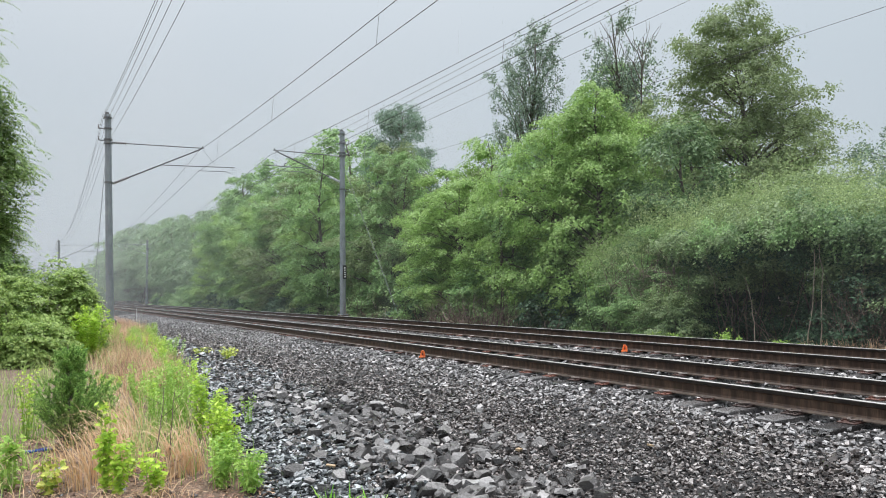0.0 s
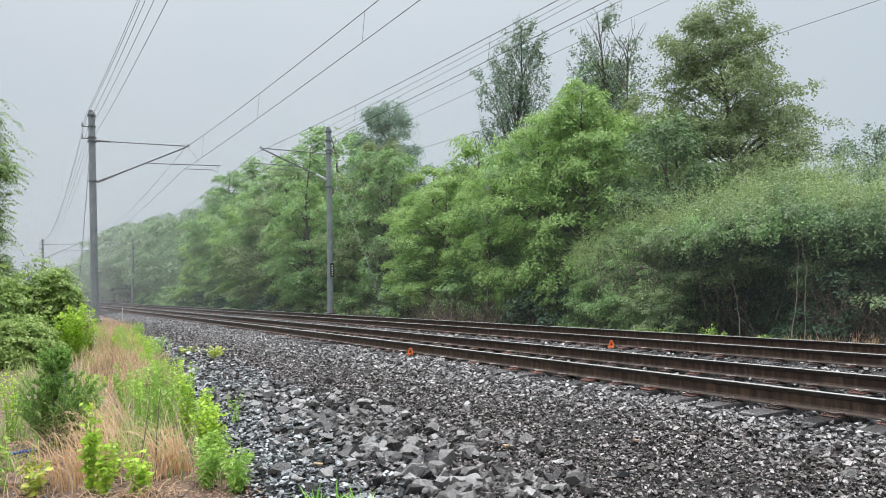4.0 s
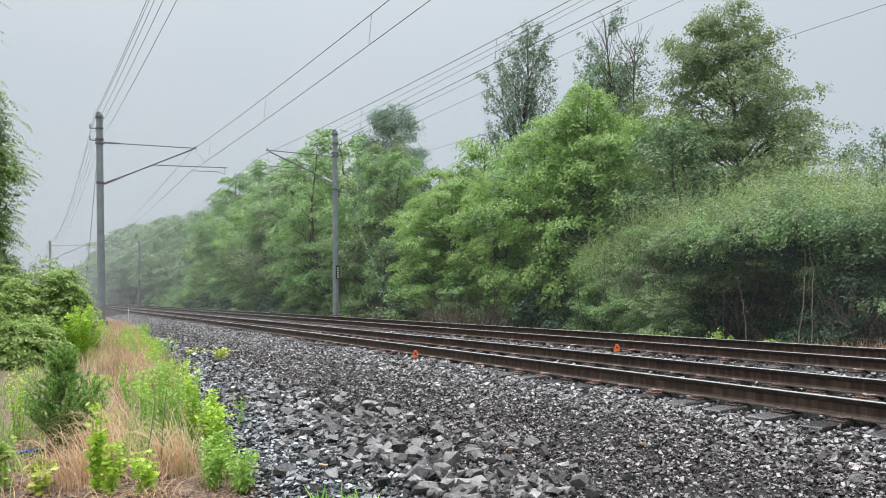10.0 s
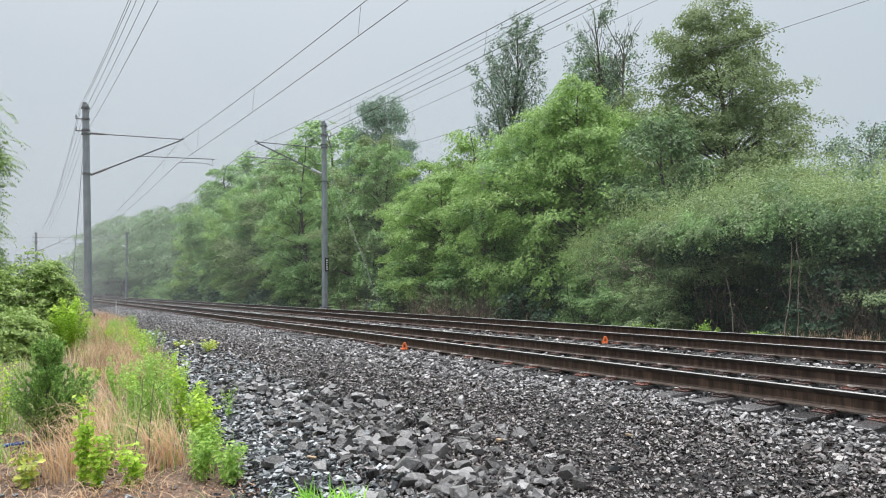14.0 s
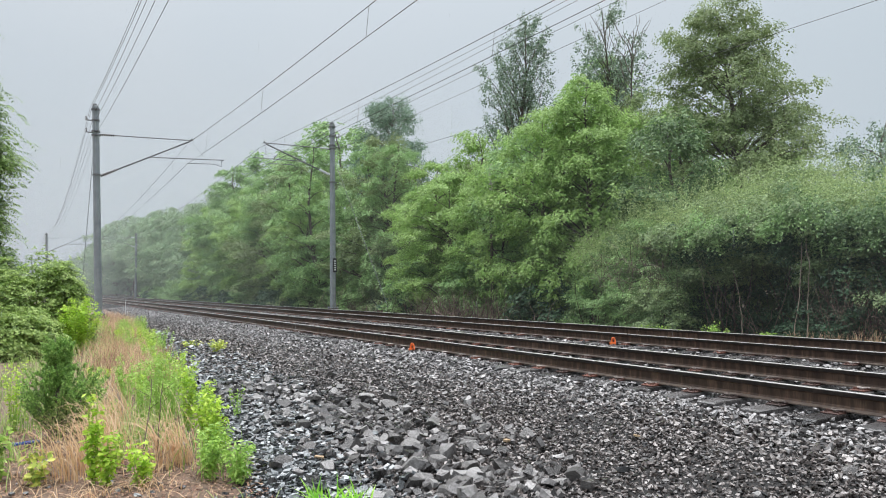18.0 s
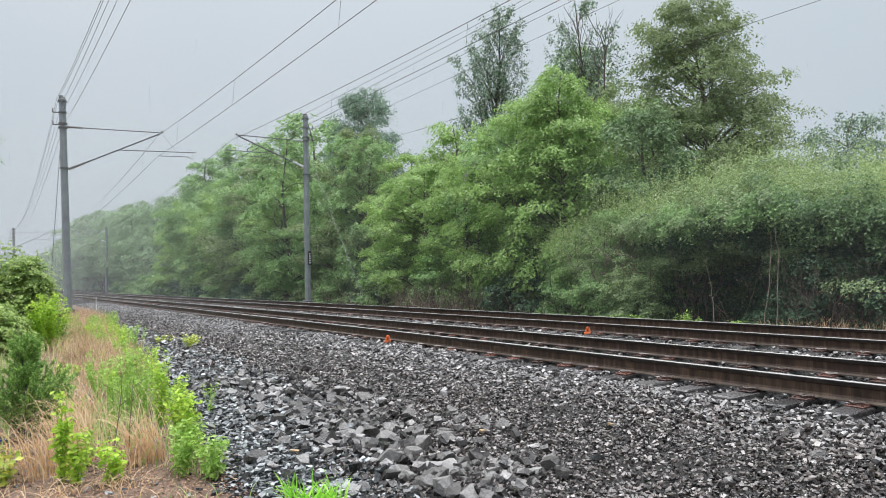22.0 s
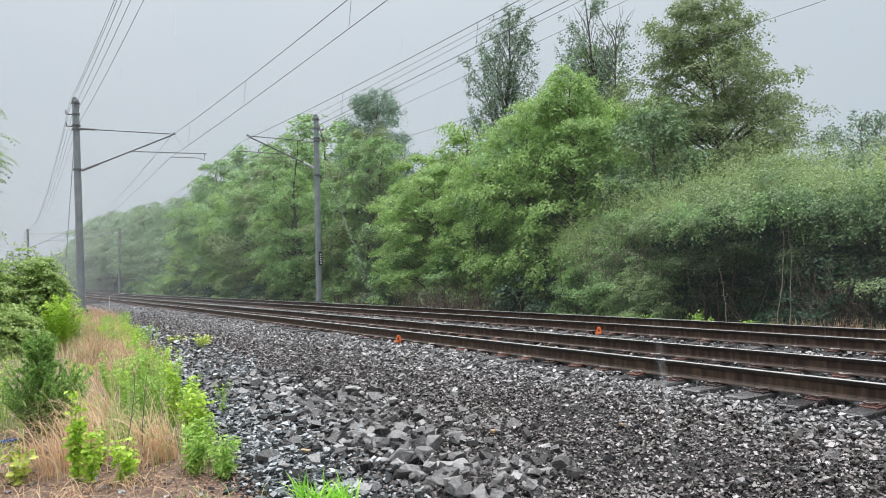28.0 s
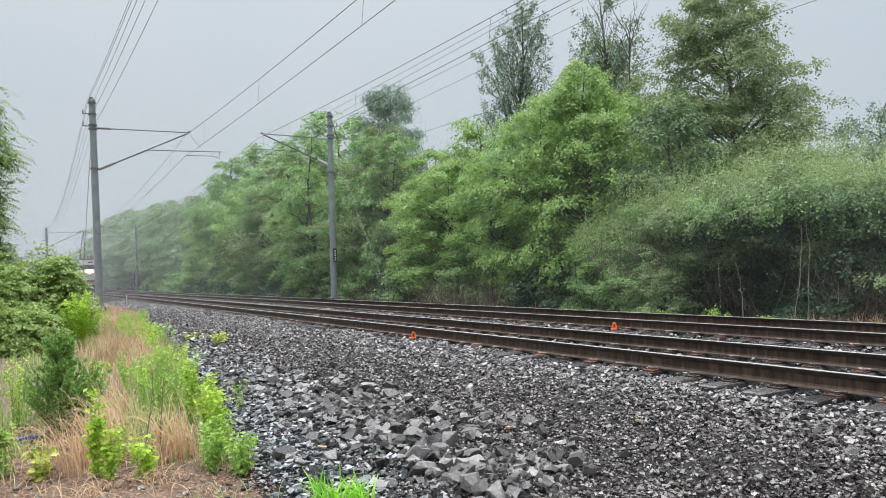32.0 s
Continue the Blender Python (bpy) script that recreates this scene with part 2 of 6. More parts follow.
L_SUMAC = foliage("deep_green_compound_leaves", (0.07, 0.118, 0.03), (0.128, 0.198, 0.05), (0.205, 0.285, 0.08), thin=0.42)
L_VERGE = foliage("fern_green_leaves", (0.10, 0.155, 0.036), (0.185, 0.258, 0.06), (0.285, 0.36, 0.105), thin=0.42)
L_LIME = foliage("lime_green_leaves", (0.165, 0.265, 0.025), (0.29, 0.41, 0.045), (0.40, 0.50, 0.08), thin=0.45)
L_WEED = foliage("mid_green_weed_leaves", (0.12, 0.21, 0.035), (0.22, 0.34, 0.06), (0.33, 0.45, 0.11), thin=0.45)
L_JUNIPER = foliage("juniper_needles", (0.07, 0.135, 0.03), (0.15, 0.255, 0.055), (0.28, 0.385, 0.105), thin=0.42)
L_TAN = foliage("dry_straw_blades", (0.33, 0.222, 0.104), (0.41, 0.295, 0.152), (0.45, 0.35, 0.205), thin=0.45, rough=0.6)
L_RUSSET = foliage("reddish_dry_blades", (0.145, 0.085, 0.046), (0.225, 0.138, 0.075), (0.30, 0.20, 0.115), thin=0.4, rough=0.6)
L_GRASS = foliage("green_grass_blades", (0.10, 0.17, 0.035), (0.21, 0.30, 0.07), (0.36, 0.41, 0.16), thin=0.45)
L_IRIS = foliage("bright_green_blades", (0.11, 0.27, 0.025), (0.20, 0.40, 0.04), (0.31, 0.49, 0.07), thin=0.45)
L_YELLOW = foliage("yellow_green_leaves", (0.16, 0.22, 0.03), (0.32, 0.36, 0.06), (0.45, 0.46, 0.10), thin=0.3)


# ---- building helpers ----
def mesh_np(name, verts, faces, smooth=False):
    """A mesh from arrays; faces is one array (n, k), or a list of such arrays."""
    me = bpy.data.meshes.new(name)
    verts = np.asarray(verts, np.float32)
    groups = [np.asarray(f, np.int32) for f in (faces if isinstance(faces, list) else [faces])]
    groups = [g for g in groups if len(g)]
    loops = np.concatenate([g.ravel() for g in groups])
    sizes = np.concatenate([np.full(len(g), g.shape[1], np.int32) for g in groups])
    starts = np.concatenate([[0], np.cumsum(sizes)[:-1]]).astype(np.int32)
    me.vertices.add(len(verts))
    me.vertices.foreach_set("co", verts.ravel())
    me.loops.add(len(loops))
    me.loops.foreach_set("vertex_index", loops)
    me.polygons.add(len(sizes))
    me.polygons.foreach_set("loop_start", starts)
    me.polygons.foreach_set("use_smooth", np.full(len(sizes), smooth))
    me.update(calc_edges=True)
    return me


class Build:
    """Collects vertices and quads or triangles of one part."""

    def __init__(self):
        self.v, self.q, self.t, self.n = [], [], [], 0

    def add(self, v, q=(), t=()):
        v = np.asarray(v, float).reshape(-1, 3)
        if len(q):
            self.q.append(np.asarray(q, np.int64) + self.n)
        if len(t):
            self.t.append(np.asarray(t, np.int64) + self.n)
        self.v.append(v)
        self.n += len(v)

    def tube(self, pts, radii, sides=6, cap=True):
        pts = np.asarray(pts, float)
        radii = np.broadcast_to(np.asarray(radii, float), (len(pts),))
        d = np.gradient(pts, axis=0)
        d /= np.linalg.norm(d, axis=1)[:, None] + 1e-12
        ref = np.where(np.abs(d[:, 2:3]) > 0.9, [[1.0, 0, 0]], [[0, 0, 1.0]])
        a = np.cross(d, ref)
        a /= np.linalg.norm(a, axis=1)[:, None] + 1e-12
        b = np.cross(d, a)
        ang = np.linspace(0, 2 * np.pi, sides, endpoint=False) + np.pi / sides
        ring = pts[:, None] + radii[:, None, None] * (a[:, None] * np.cos(ang)[None, :, None] + b[:, None] * np.sin(ang)[None, :, None])
        q = []
        for i in range(len(pts) - 1):
            for j in range(sides):
                k = (j + 1) % sides
                q.append((i * sides + j, i * sides + k, (i + 1) * sides + k, (i + 1) * sides + j))
        v = ring.reshape(-1, 3)
        t = []
        if cap:
            v = np.concatenate([v, pts[:1], pts[-1:]])
            n, last = len(pts) * sides, (len(pts) - 1) * sides
            for j in range(sides):
                k = (j + 1) % sides
                t += [(n, k, j), (n + 1, last + j, last + k)]
        self.add(v, q, t)

    def box(self, lo, hi, m=None, chamfer=0.0):
        (x0, y0, z0), (x1, y1, z1) = lo, hi
        c = chamfer
        v = [(x0, y0, z0), (x1, y0, z0), (x1, y1, z0), (x0, y1, z0), (x0, y0, z1 - c), (x1, y0, z1 - c), (x1, y1, z1 - c), (x0, y1, z1 - c)]
        q = [(3, 2, 1, 0), (0, 1, 5, 4), (1, 2, 6, 5), (2, 3, 7, 6), (3, 0, 4, 7)]
        if c:
            v += [(x0 + c, y0 + c, z1), (x1 - c, y0 + c, z1), (x1 - c, y1 - c, z1), (x0 + c, y1 - c, z1)]
            q += [(4, 5, 9, 8), (5, 6, 10, 9), (6, 7, 11, 10), (7, 4, 8, 11), (8, 9, 10, 11)]
        else:
            q += [(4, 5, 6, 7)]
        v = np.asarray(v, float)
        if m is not None:
            v = np.array([m @ Vector(p) for p in v])
        self.add(v, q)

    def mesh(self, name, smooth=False):
        fs = []
        if self.q:
            fs.append(np.concatenate(self.q))
        if self.t:
            fs.append(np.concatenate(self.t))
        return mesh_np(name, np.concatenate(self.v), fs, smooth)


def part(name, shape, material, parent=None, label="", smooth=False):
    """Links a Build, bmesh or mesh as one object under parent."""
    if isinstance(shape, Build):
        me = shape.mesh(name, smooth)
    elif isinstance(shape, bmesh.types.BMesh):
        me = bpy.data.meshes.new(name)
        shape.to_mesh(me)
        shape.free()
    else:
        me = shape
    if material is not None and not me.materials:
        me.materials.append(material)
    ob = new(name, me)
    ob.parent = parent
    if label:
        ob["label"] = label
    return ob


def thing(name, x, y, z, label, category, group="", kind="", rz=0):
    ob = new(name)
    ob.empty_display_size = 0.2
    ob.matrix_basis = pose(x, y, z, 0, 0, rz)
    return tagged(ob, label, category, group, kind)


# ---- plan: the track runs along +y, x is across it, tie tops are at z = 0 ----
TRACKS = (7.57, 11.27)
GAUGE = 1.51


def bend(y):
    """The line's gentle bend to the left."""
    y = np.clip(y, 0, 600)
    return -0.000075 * y * y


def edge(y):
    """Where the verge ends and the loose stone begins."""
    return np.interp(y, [-20, 3, 6, 8.5, 13.3, 20, 35, 60, 130, 600], [1.2, 1.4, 1.6, 1.95, 2.4, 3.0, 4.2, 4.9, 4.6, 4.6]) + np.where(np.asarray(y) > 60, bend(y), 0)


def ground_z(x, y):
    """Verge, ballast shoulder, track bed and the low strip under the trees."""
    u = np.asarray(x) - bend(y)
    z = np.interp(u, [-400, -30, -3, 1.0, 3.3, 4.0, 5.0, 5.9, 6.3, 6.75, 7.1, 12.6, 13.1, 14.6, 18, 60, 400], [-0.5, -0.5, -0.33, -0.33, -0.34, -0.29, -0.16, -0.075, -0.06, -0.06, -0.055, -0.05, -0.07, -0.55, -0.5, -0.2, -0.2])
    return z


# ---- ground ----
def ground():
    xs = np.unique(np.concatenate([[-2000, -900, -400, -150, -60, -30], np.arange(-16, 20, 0.35), [22, 26, 32, 45, 70, 150, 400, 900, 2000]]))
    ys = np.unique(np.concatenate([[-2000, -800, -300, -100, -40, -20], np.arange(-10, 40, 0.4), np.arange(40, 140, 3.0), np.arange(140, 620, 20.0), [800, 1500, 3000]]))
    X, Y = np.meshgrid(xs, ys)
    Z = ground_z(X, Y)
    soft = np.array([[noise.noise(Vector((x * 0.9, y * 0.9, 3))) for x in xs] for y in ys])
    Z = Z + soft * 0.03 * (np.abs(X) < 30)
    V = np.stack([X, Y, Z], -1).reshape(-1, 3)
    n = len(xs)
    i = np.arange(len(ys) - 1)[:, None] * n + np.arange(n - 1)[None]
    F = np.stack([i, i + 1, i + 1 + n, i + n], -1).reshape(-1, 4)
    me = mesh_np("ground", V, F, True)
    me.materials.append(M_SOIL)
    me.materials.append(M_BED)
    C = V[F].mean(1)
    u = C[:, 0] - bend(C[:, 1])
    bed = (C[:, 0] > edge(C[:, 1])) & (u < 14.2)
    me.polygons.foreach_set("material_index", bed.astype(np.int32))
    return tagged(part("ground", me, None), "damp soil verge, and track bed darkened for shade between stones", "ground", kind="structure")


ground()


# ---- rails, ties ----
RAIL = [(-0.076, 0.014), (0.076, 0.014), (0.076, 0.026), (0.022, 0.040), (0.0095, 0.060), (0.0095, 0.142), (0.034, 0.156), (0.037, 0.192), (0.033, 0.198), (0.012, 0.201),
        (-0.012, 0.201), (-0.033, 0.198), (-0.037, 0.192), (-0.034, 0.156), (-0.0095, 0.142), (-0.0095, 0.060), (-0.022, 0.040), (-0.076, 0.026)]


def rail_mesh(x0):
    ys = np.concatenate([np.arange(-30, 130, 2.0), np.arange(130, 960, 12.0)])
    prof = np.array(RAIL)
    V = np.stack([np.stack([prof[:, 0] + x0 + bend(y), np.full(len(prof), y), prof[:, 1]], -1) for y in ys]).reshape(-1, 3)
    k = len(prof)
    q, mats = [], []
    for i in range(len(ys) - 1):
        for j in range(k):
            q.append((i * k + j, i * k + (j + 1) % k, (i + 1) * k + (j + 1) % k, (i + 1) * k + j))
            mats.append(1 if j in (8, 9, 10) else 2 if j in (6, 7, 11, 12) else 3 if j in (1, 2, 16, 17) else 0)
    me = mesh_np("rail", V, np.array(q), False)
    for m in (M_RUST, M_HEAD, M_HEADSIDE, M_FOOT):
        me.materials.append(m)
    me.polygons.foreach_set("material_index", np.array(mats, np.int32))
    return me


def tie_mesh(seed):
    r = random.Random(seed)
    b = Build()
    b.box((-1.3, -0.115, -0.18), (1.3, 0.115, 0.0), chamfer=0.012)
    v = b.v[0]
    for p in v:
        p += (r.uniform(-0.02, 0.02), r.uniform(-0.008, 0.008), r.uniform(-0.006, 0.002))
    return b.mesh("tie")


def plate_mesh():
    b = Build()
    b.box((-0.20, -0.09, -0.002), (0.20, 0.09, 0.010), chamfer=0.004)
    for s in (-1, 1):
        b.box((s * 0.09 - 0.012, -0.09, 0.01), (s * 0.09 + 0.012, 0.09, 0.028), chamfer=0.004)
        for yy in (-0.06, 0.055):
            b.tube([(s * 0.165, yy, 0.008), (s * 0.165, yy, 0.024)], [0.014, 0.012], 6)
    return b.mesh("plate")


def clip_mesh():
    """A bent spring bar that bears on the rail's foot by two short pads."""
    b = Build()
    b.tube([(-0.03, -0.055, 0.034), (0.02, -0.05, 0.036), (0.042, -0.02, 0.032), (0.042, 0.02, 0.032), (0.02, 0.05, 0.036), (-0.03, 0.055, 0.034)], 0.008, 5)
    for y in (-0.052, 0.052):
        b.box((-0.042, y - 0.02, 0.026), (-0.008, y + 0.02, 0.040), chamfer=0.005)
    b.box((0.02, -0.014, 0.01), (0.046, 0.014, 0.034), chamfer=0.004)
    return b.mesh("rail_clip", True)


TIE_STEP, TIE_SPLIT, TIE_FIRST = 0.578, 46.0, -4.0


def track(index, cx):
    t = thing("railway_track", cx, 0, 0, ("rusty rails on weathered timber ties in grey ballast", "rusty far rails on timber ties beyond the first track")[index], "railway track", kind="structure")
    for s in (-1, 1):
        part("rail", rail_mesh(s * GAUGE / 2), None, t, "rusty brown steel rail with a bright worn top")
    ties = [tie_mesh(40 + index * 5 + i) for i in range(5)]
    for m in ties:
        m.materials.append(M_TIE)
    plate, clip = plate_mesh(), clip_mesh()
    plate.materials.append(M_PLATE)
    clip.materials.append(M_CLIP)
    r = random.Random(7 + index)
    y = TIE_FIRST + 0.22 * index
    far_ties, far_plates = Build(), Build()
    while y < 190:
        yy, turn = y + r.uniform(-0.05, 0.05), r.uniform(-1.2, 1.2)
        base = pose(bend(yy) + r.uniform(-0.04, 0.04), yy, r.uniform(-0.012, 0.0), 0, 0, turn)
        if y < TIE_SPLIT:
            ob = part("tie", ties[r.randrange(5)], None, t)
            ob.matrix_basis = base
            for s in (-1, 1):
                pl = part("tie_plate", plate, None, t)
                pl.matrix_basis = pose(bend(yy) + s * GAUGE / 2, yy, 0)
                if y < 30:
                    for k in (-1, 1):
                        c = part("rail_clip", clip, None, pl)
                        c.matrix_basis = pose(k * 0.105, r.uniform(-0.03, 0.03), 0, 0, 0, 0 if k > 0 else 180)
        else:
            far_ties.box((-1.3, -0.115, -0.15), (1.3, 0.115, -0.004), base)
            for s in (-1, 1):
                far_plates.box((s * GAUGE / 2 - 0.19, -0.09, 0.0), (s * GAUGE / 2 + 0.19, 0.09, 0.03), base)
        y += TIE_STEP
    tagged(part("distant_ties", far_ties, M_TIE, t), kind="stuff")
    tagged(part("distant_plates", far_plates, M_PLATE, t), kind="stuff")
    return t


for i_, cx_ in enumerate(TRACKS):
    track(i_, cx_)


# ---- overhead line masts ----
def insulator(b, p0, p1, n=7, r=0.08):
    p0, p1 = np.array(p0, float), np.array(p1, float)
    k = 4 * n + 1
    pts = p0 + (p1 - p0) * np.linspace(0, 1, k)[:, None]
    rad = np.where(np.arange(k) % 4 == 2, r, np.where(np.arange(k) % 2 == 1, r * 0.72, r * 0.42))
    b.tube(pts, rad, 10)


def mast(side, y, x, height, label, heavy=True, lean=0.0, drop=1.5):
    """An overhead-line mast; side is +1 where its arm reaches to +x. Arm points are heights over tie tops."""
    base_z = float(ground_z(x, y)) - 0.05
    t = thing("catenary_mast", x, y, base_z, label, "catenary mast", "masts of the overhead line")
    t.matrix_basis = pose(x, y, base_z, 0, lean, 0)
    zz = lambda z: z - base_z
    b = Build()
    b.tube([(0, 0, 0), (0, 0, zz(height))], [0.20, 0.165], 10)
    part("pole", b, M_GALV, t, "galvanised grey steel pole")
    b = Build()
    b.tube([(0, 0, -0.05), (0, 0, 0.45)], [0.36, 0.34], 14)
    part("footing", b, M_TIE, t, "round concrete footing")
    b = Build()
    b.box((-0.26, -0.26, 0.45), (0.26, 0.26, 0.49), chamfer=0.01)
    for a in range(4):
        ang = a * math.pi / 2 + math.pi / 4
        b.tube([(0.29 * math.cos(ang), 0.29 * math.sin(ang), 0.44), (0.29 * math.cos(ang), 0.29 * math.sin(ang), 0.56)], 0.025, 6)
    part("base_plate", b, M_GALV, t)
    for z, r in ((height - 0.15, 0.215), (height - 0.75, 0.205), (height - 1.35, 0.225), (height - 1.55, 0.225), (height - 3.7, 0.22)):
        b = Build()
        b.tube([(0, 0, zz(z) - 0.045), (0, 0, zz(z) + 0.045)], r, 12)
        b.box((-0.06, -r - 0.06, zz(z) - 0.04), (0.06, r + 0.06, zz(z) + 0.04))
        part("clamp_band", b, M_TUBE, t)
    b = Build()
    b.tube([(0, 0, zz(height)), (0, 0, zz(height) + 0.05)], [0.185, 0.15], 10)
    b.box((-0.14, -0.1, zz(height) + 0.03), (0.05, 0.1, zz(height) + 0.16), chamfer=0.02)
    part("cap", b, M_TUBE, t)
    # bracket with the feeder insulators on the side away from the track
    for z in (height - 0.75, height - 1.4):
        b = Build()
        b.tube([(-side * 0.12, 0, zz(z)), (-side * 0.48, 0, zz(z))], 0.03, 6)
        bracket = part("feeder_bracket", b, M_TUBE, t)
        b = Build()
        insulator(b, (-side * 0.46, 0, zz(z) - 0.02), (-side * 0.46, 0, zz(z) + 0.22), 3, 0.05)
        part("insulator", b, M_INSUL, bracket)
    # cantilever: reach of the tip, fall of the strut's foot, then the registration tube and steady arm
    reach, fall, reg_in, reg_out, reg_z, arm_in, arm_out = (5.05, 2.25, 2.65, 6.75, 1.04, 4.7, 6.6) if heavy else (4.45, 1.65, 2.0, 5.0, 0.95, 2.25, 4.1)
    top, tip = zz(height - drop), (side * reach, 0, zz(height - drop))
    low = (side * 0.2, 0, zz(height - drop - fall))
    mid = (side * (reach - 0.2), 0, zz(height - drop - 0.06))
    L = lambda p, q, f: tuple(p[i] + (q[i] - p[i]) * f for i in range(3))
    porcelain = M_INSUL if heavy else M_INSUL_PALE
    b = Build()
    b.tube([L((side * 0.2, 0, top), tip, 0.14), tip], 0.03, 8)
    tie_tube = part("tie_tube", b, M_TUBE, t)
    b = Build()
    insulator(b, (side * 0.2, 0, top), L((side * 0.2, 0, top), tip, 0.15), 8)
    part("insulator", b, porcelain, tie_tube, "ribbed porcelain insulator" if heavy else "pale ribbed insulator")
    b = Build()
    b.tube([L(low, mid, 0.16), mid], 0.042, 8)
    strut = part("strut_tube", b, M_TUBE, t)
    b = Build()
    insulator(b, low, L(low, mid, 0.17), 8, 0.095)
    part("insulator", b, porcelain, strut, "ribbed porcelain insulator" if heavy else "pale ribbed insulator")
    r0 = L(low, mid, (reg_in - 0.2) / (reach - 0.4))
    r1 = (side * reg_out, 0, zz(height - drop - reg_z))
    b = Build()
    b.tube([r0, r1], 0.027, 8)
    registration = part("registration_tube", b, M_TUBE, t)
    b = Build()
    z = r1[2] - 0.04
    far, near = (arm_out, arm_in) if heavy else (arm_in, arm_out)
    b.tube([(side * far, 0, z), (side * far, 0, z - 0.36), (side * (far + (near - far) * 0.2), 0, z - 0.22), (side * near, 0, z - 0.24)], 0.02, 6)
    part("steady_arm", b, M_TUBE, registration)
    b = Build()
    b.tube([(tip[0] - side * 0.1, 0, tip[2]), (tip[0] - side * 0.1, 0, tip[2] + 0.12)], 0.035, 8)
    b.tube([L(mid, tip, 0.3), L(r0, r1, 0.75)], 0.008, 4)
    part("messenger_clamp", b, M_TUBE, tie_tube)
    return t


MAST_A, MAST_B = 3.10, 16.37
SPAN = 90.0
LEFT_LABEL = "grey steel overhead-line mast with a bracket arm over the track"
RIGHT_LABEL = "grey steel mast before the trees, its arm over the far track"
for k_ in range(-1, 4):
    y_ = 42 + SPAN * k_
    mast(1, y_, MAST_A + float(bend(y_)), 11.23 - (0.55 if k_ > 0 else 0), LEFT_LABEL, lean=-0.72, drop=0.7 if k_ > 0 else 1.5)
    mast(-1, y_, MAST_B + float(bend(y_)), 11.5 - (0.6 if k_ > 0 else 0), RIGHT_LABEL, heavy=False, lean=0.65, drop=0.7 if k_ > 0 else 1.55)


def mast_extras():
    # number plate on the near right-hand mast: white bars on black
    b = Build()
    b.box((16.32 - 0.12, 41.70, 2.12), (16.32 + 0.12, 41.73, 2.98), chamfer=0.004)
    t = tagged(part("number_plate", b, M_PLAQUE), "small black upright plate with pale marks on the mast", "sign")
    t.matrix_basis = Matrix.Translation((-0.02, 0.0, 0.0))
    for i in range(5):
        b = Build()
        b.box((16.27, 41.69, 2.22 + i * 0.14), (16.37, 41.698, 2.29 + i * 0.14))
        part("mark", b, M_WHITE, t, "white mark")
    # guy wires
    for name, p, q in (("guy_wire", (16.4, 42.0, 9.5), (15.90, 32.79, -0.5)), ("guy_wire", (2.9, 42.2, 7.4), (3.25, 46.5, -0.3)), ("guy_wire", (2.7, 42.0, 8.6), (2.2, 45.0, -0.3))):
        b = Build()
        b.tube([p, q], 0.014, 5)
        b.tube([(q[0], q[1], q[2] - 0.1), (q[0], q[1], q[2] + 0.15)], 0.03, 6)
        tagged(part(name, b, M_TUBE), "thin steel guy wire from the mast to the ground", "guy wire", "guy wires")
    # thin white marker stake on the shoulder
    b = Build()
    b.tube([(4.7, 46.0, -0.3), (4.7, 46.0, 0.62)], [0.018, 0.016], 6)
    tagged(part("marker_stake", b, M_WHITE), "thin pale marker stake in the verge by the mast", "stake")


mast_extras()


# ---- wires ----
def wire(x, z, sag, r, name="overhead_wire", label="dark overhead wire slung between the masts", x2=None):
    b = Build()
    for k in range(-1, 3):
        y0 = 42 + SPAN * k
        ts = np.linspace(0, 1, 25)
        y = y0 + SPAN * ts
        dz = -4 * sag * ts * (1 - ts)
        b.tube(np.stack([x + bend(y), y, z + dz - 0.55 * np.clip((y - 42) / SPAN, 0, 1)], -1), r, 5, cap=False)
    return tagged(part(name, b, M_WIRE), label, "wire", "overhead wires")


def catenary(xm, zm, zc, sm, sc):
    wire(xm + 0.1, zm, sm, 0.011, "messenger_wire", "sagging messenger wire above the track")
    wire(xm, zc, sc, 0.010, "contact_wire", "straight contact wire above the track")
    b = Build()
    for k in range(-1, 3):
        for i in range(9):
            f = (i + 0.5) / 9
            y = 42 + SPAN * (k + f)
            drop = 0.55 * min(1, max(0, (y - 42) / SPAN))
            b.tube([(xm + bend(y), y, zc - drop - 4 * sc * f * (1 - f)), (xm + 0.1 + bend(y), y, zm - drop - 4 * sm * f * (1 - f))], 0.006, 4)
    tagged(part("droppers", b, M_WIRE), "thin droppers between messenger and contact wire", "wire", kind="stuff")


catenary(7.65, 9.66, 8.40, 1.1, 0.62)
catenary(11.7, 9.65, 8.38, 1.15, 0.5)
for x_, z_, s_ in ((2.70, 11.18, 1.85), (2.76, 11.14, 1.80), (2.9, 10.89, 1.41), (3.0, 10.6, 1.42), (3.0, 9.82, 1.37)):
    wire(x_, z_, s_, 0.008, "feeder_wire", "thin feeder wire along the mast tops")
for x_, z_, s_ in ((16.1, 11.47, 0.5), (16.3, 11.12, 0.15), (16.6, 10.62, 0.2), (18.0, 10.5, 0.05)):
    wire(x_, z_, s_, 0.008, "feeder_wire", "thin feeder wire along the mast tops")
wire(22.0, 10.4, 0.95, 0.010, "utility_wire", "single dark utility wire running before the tall trees")


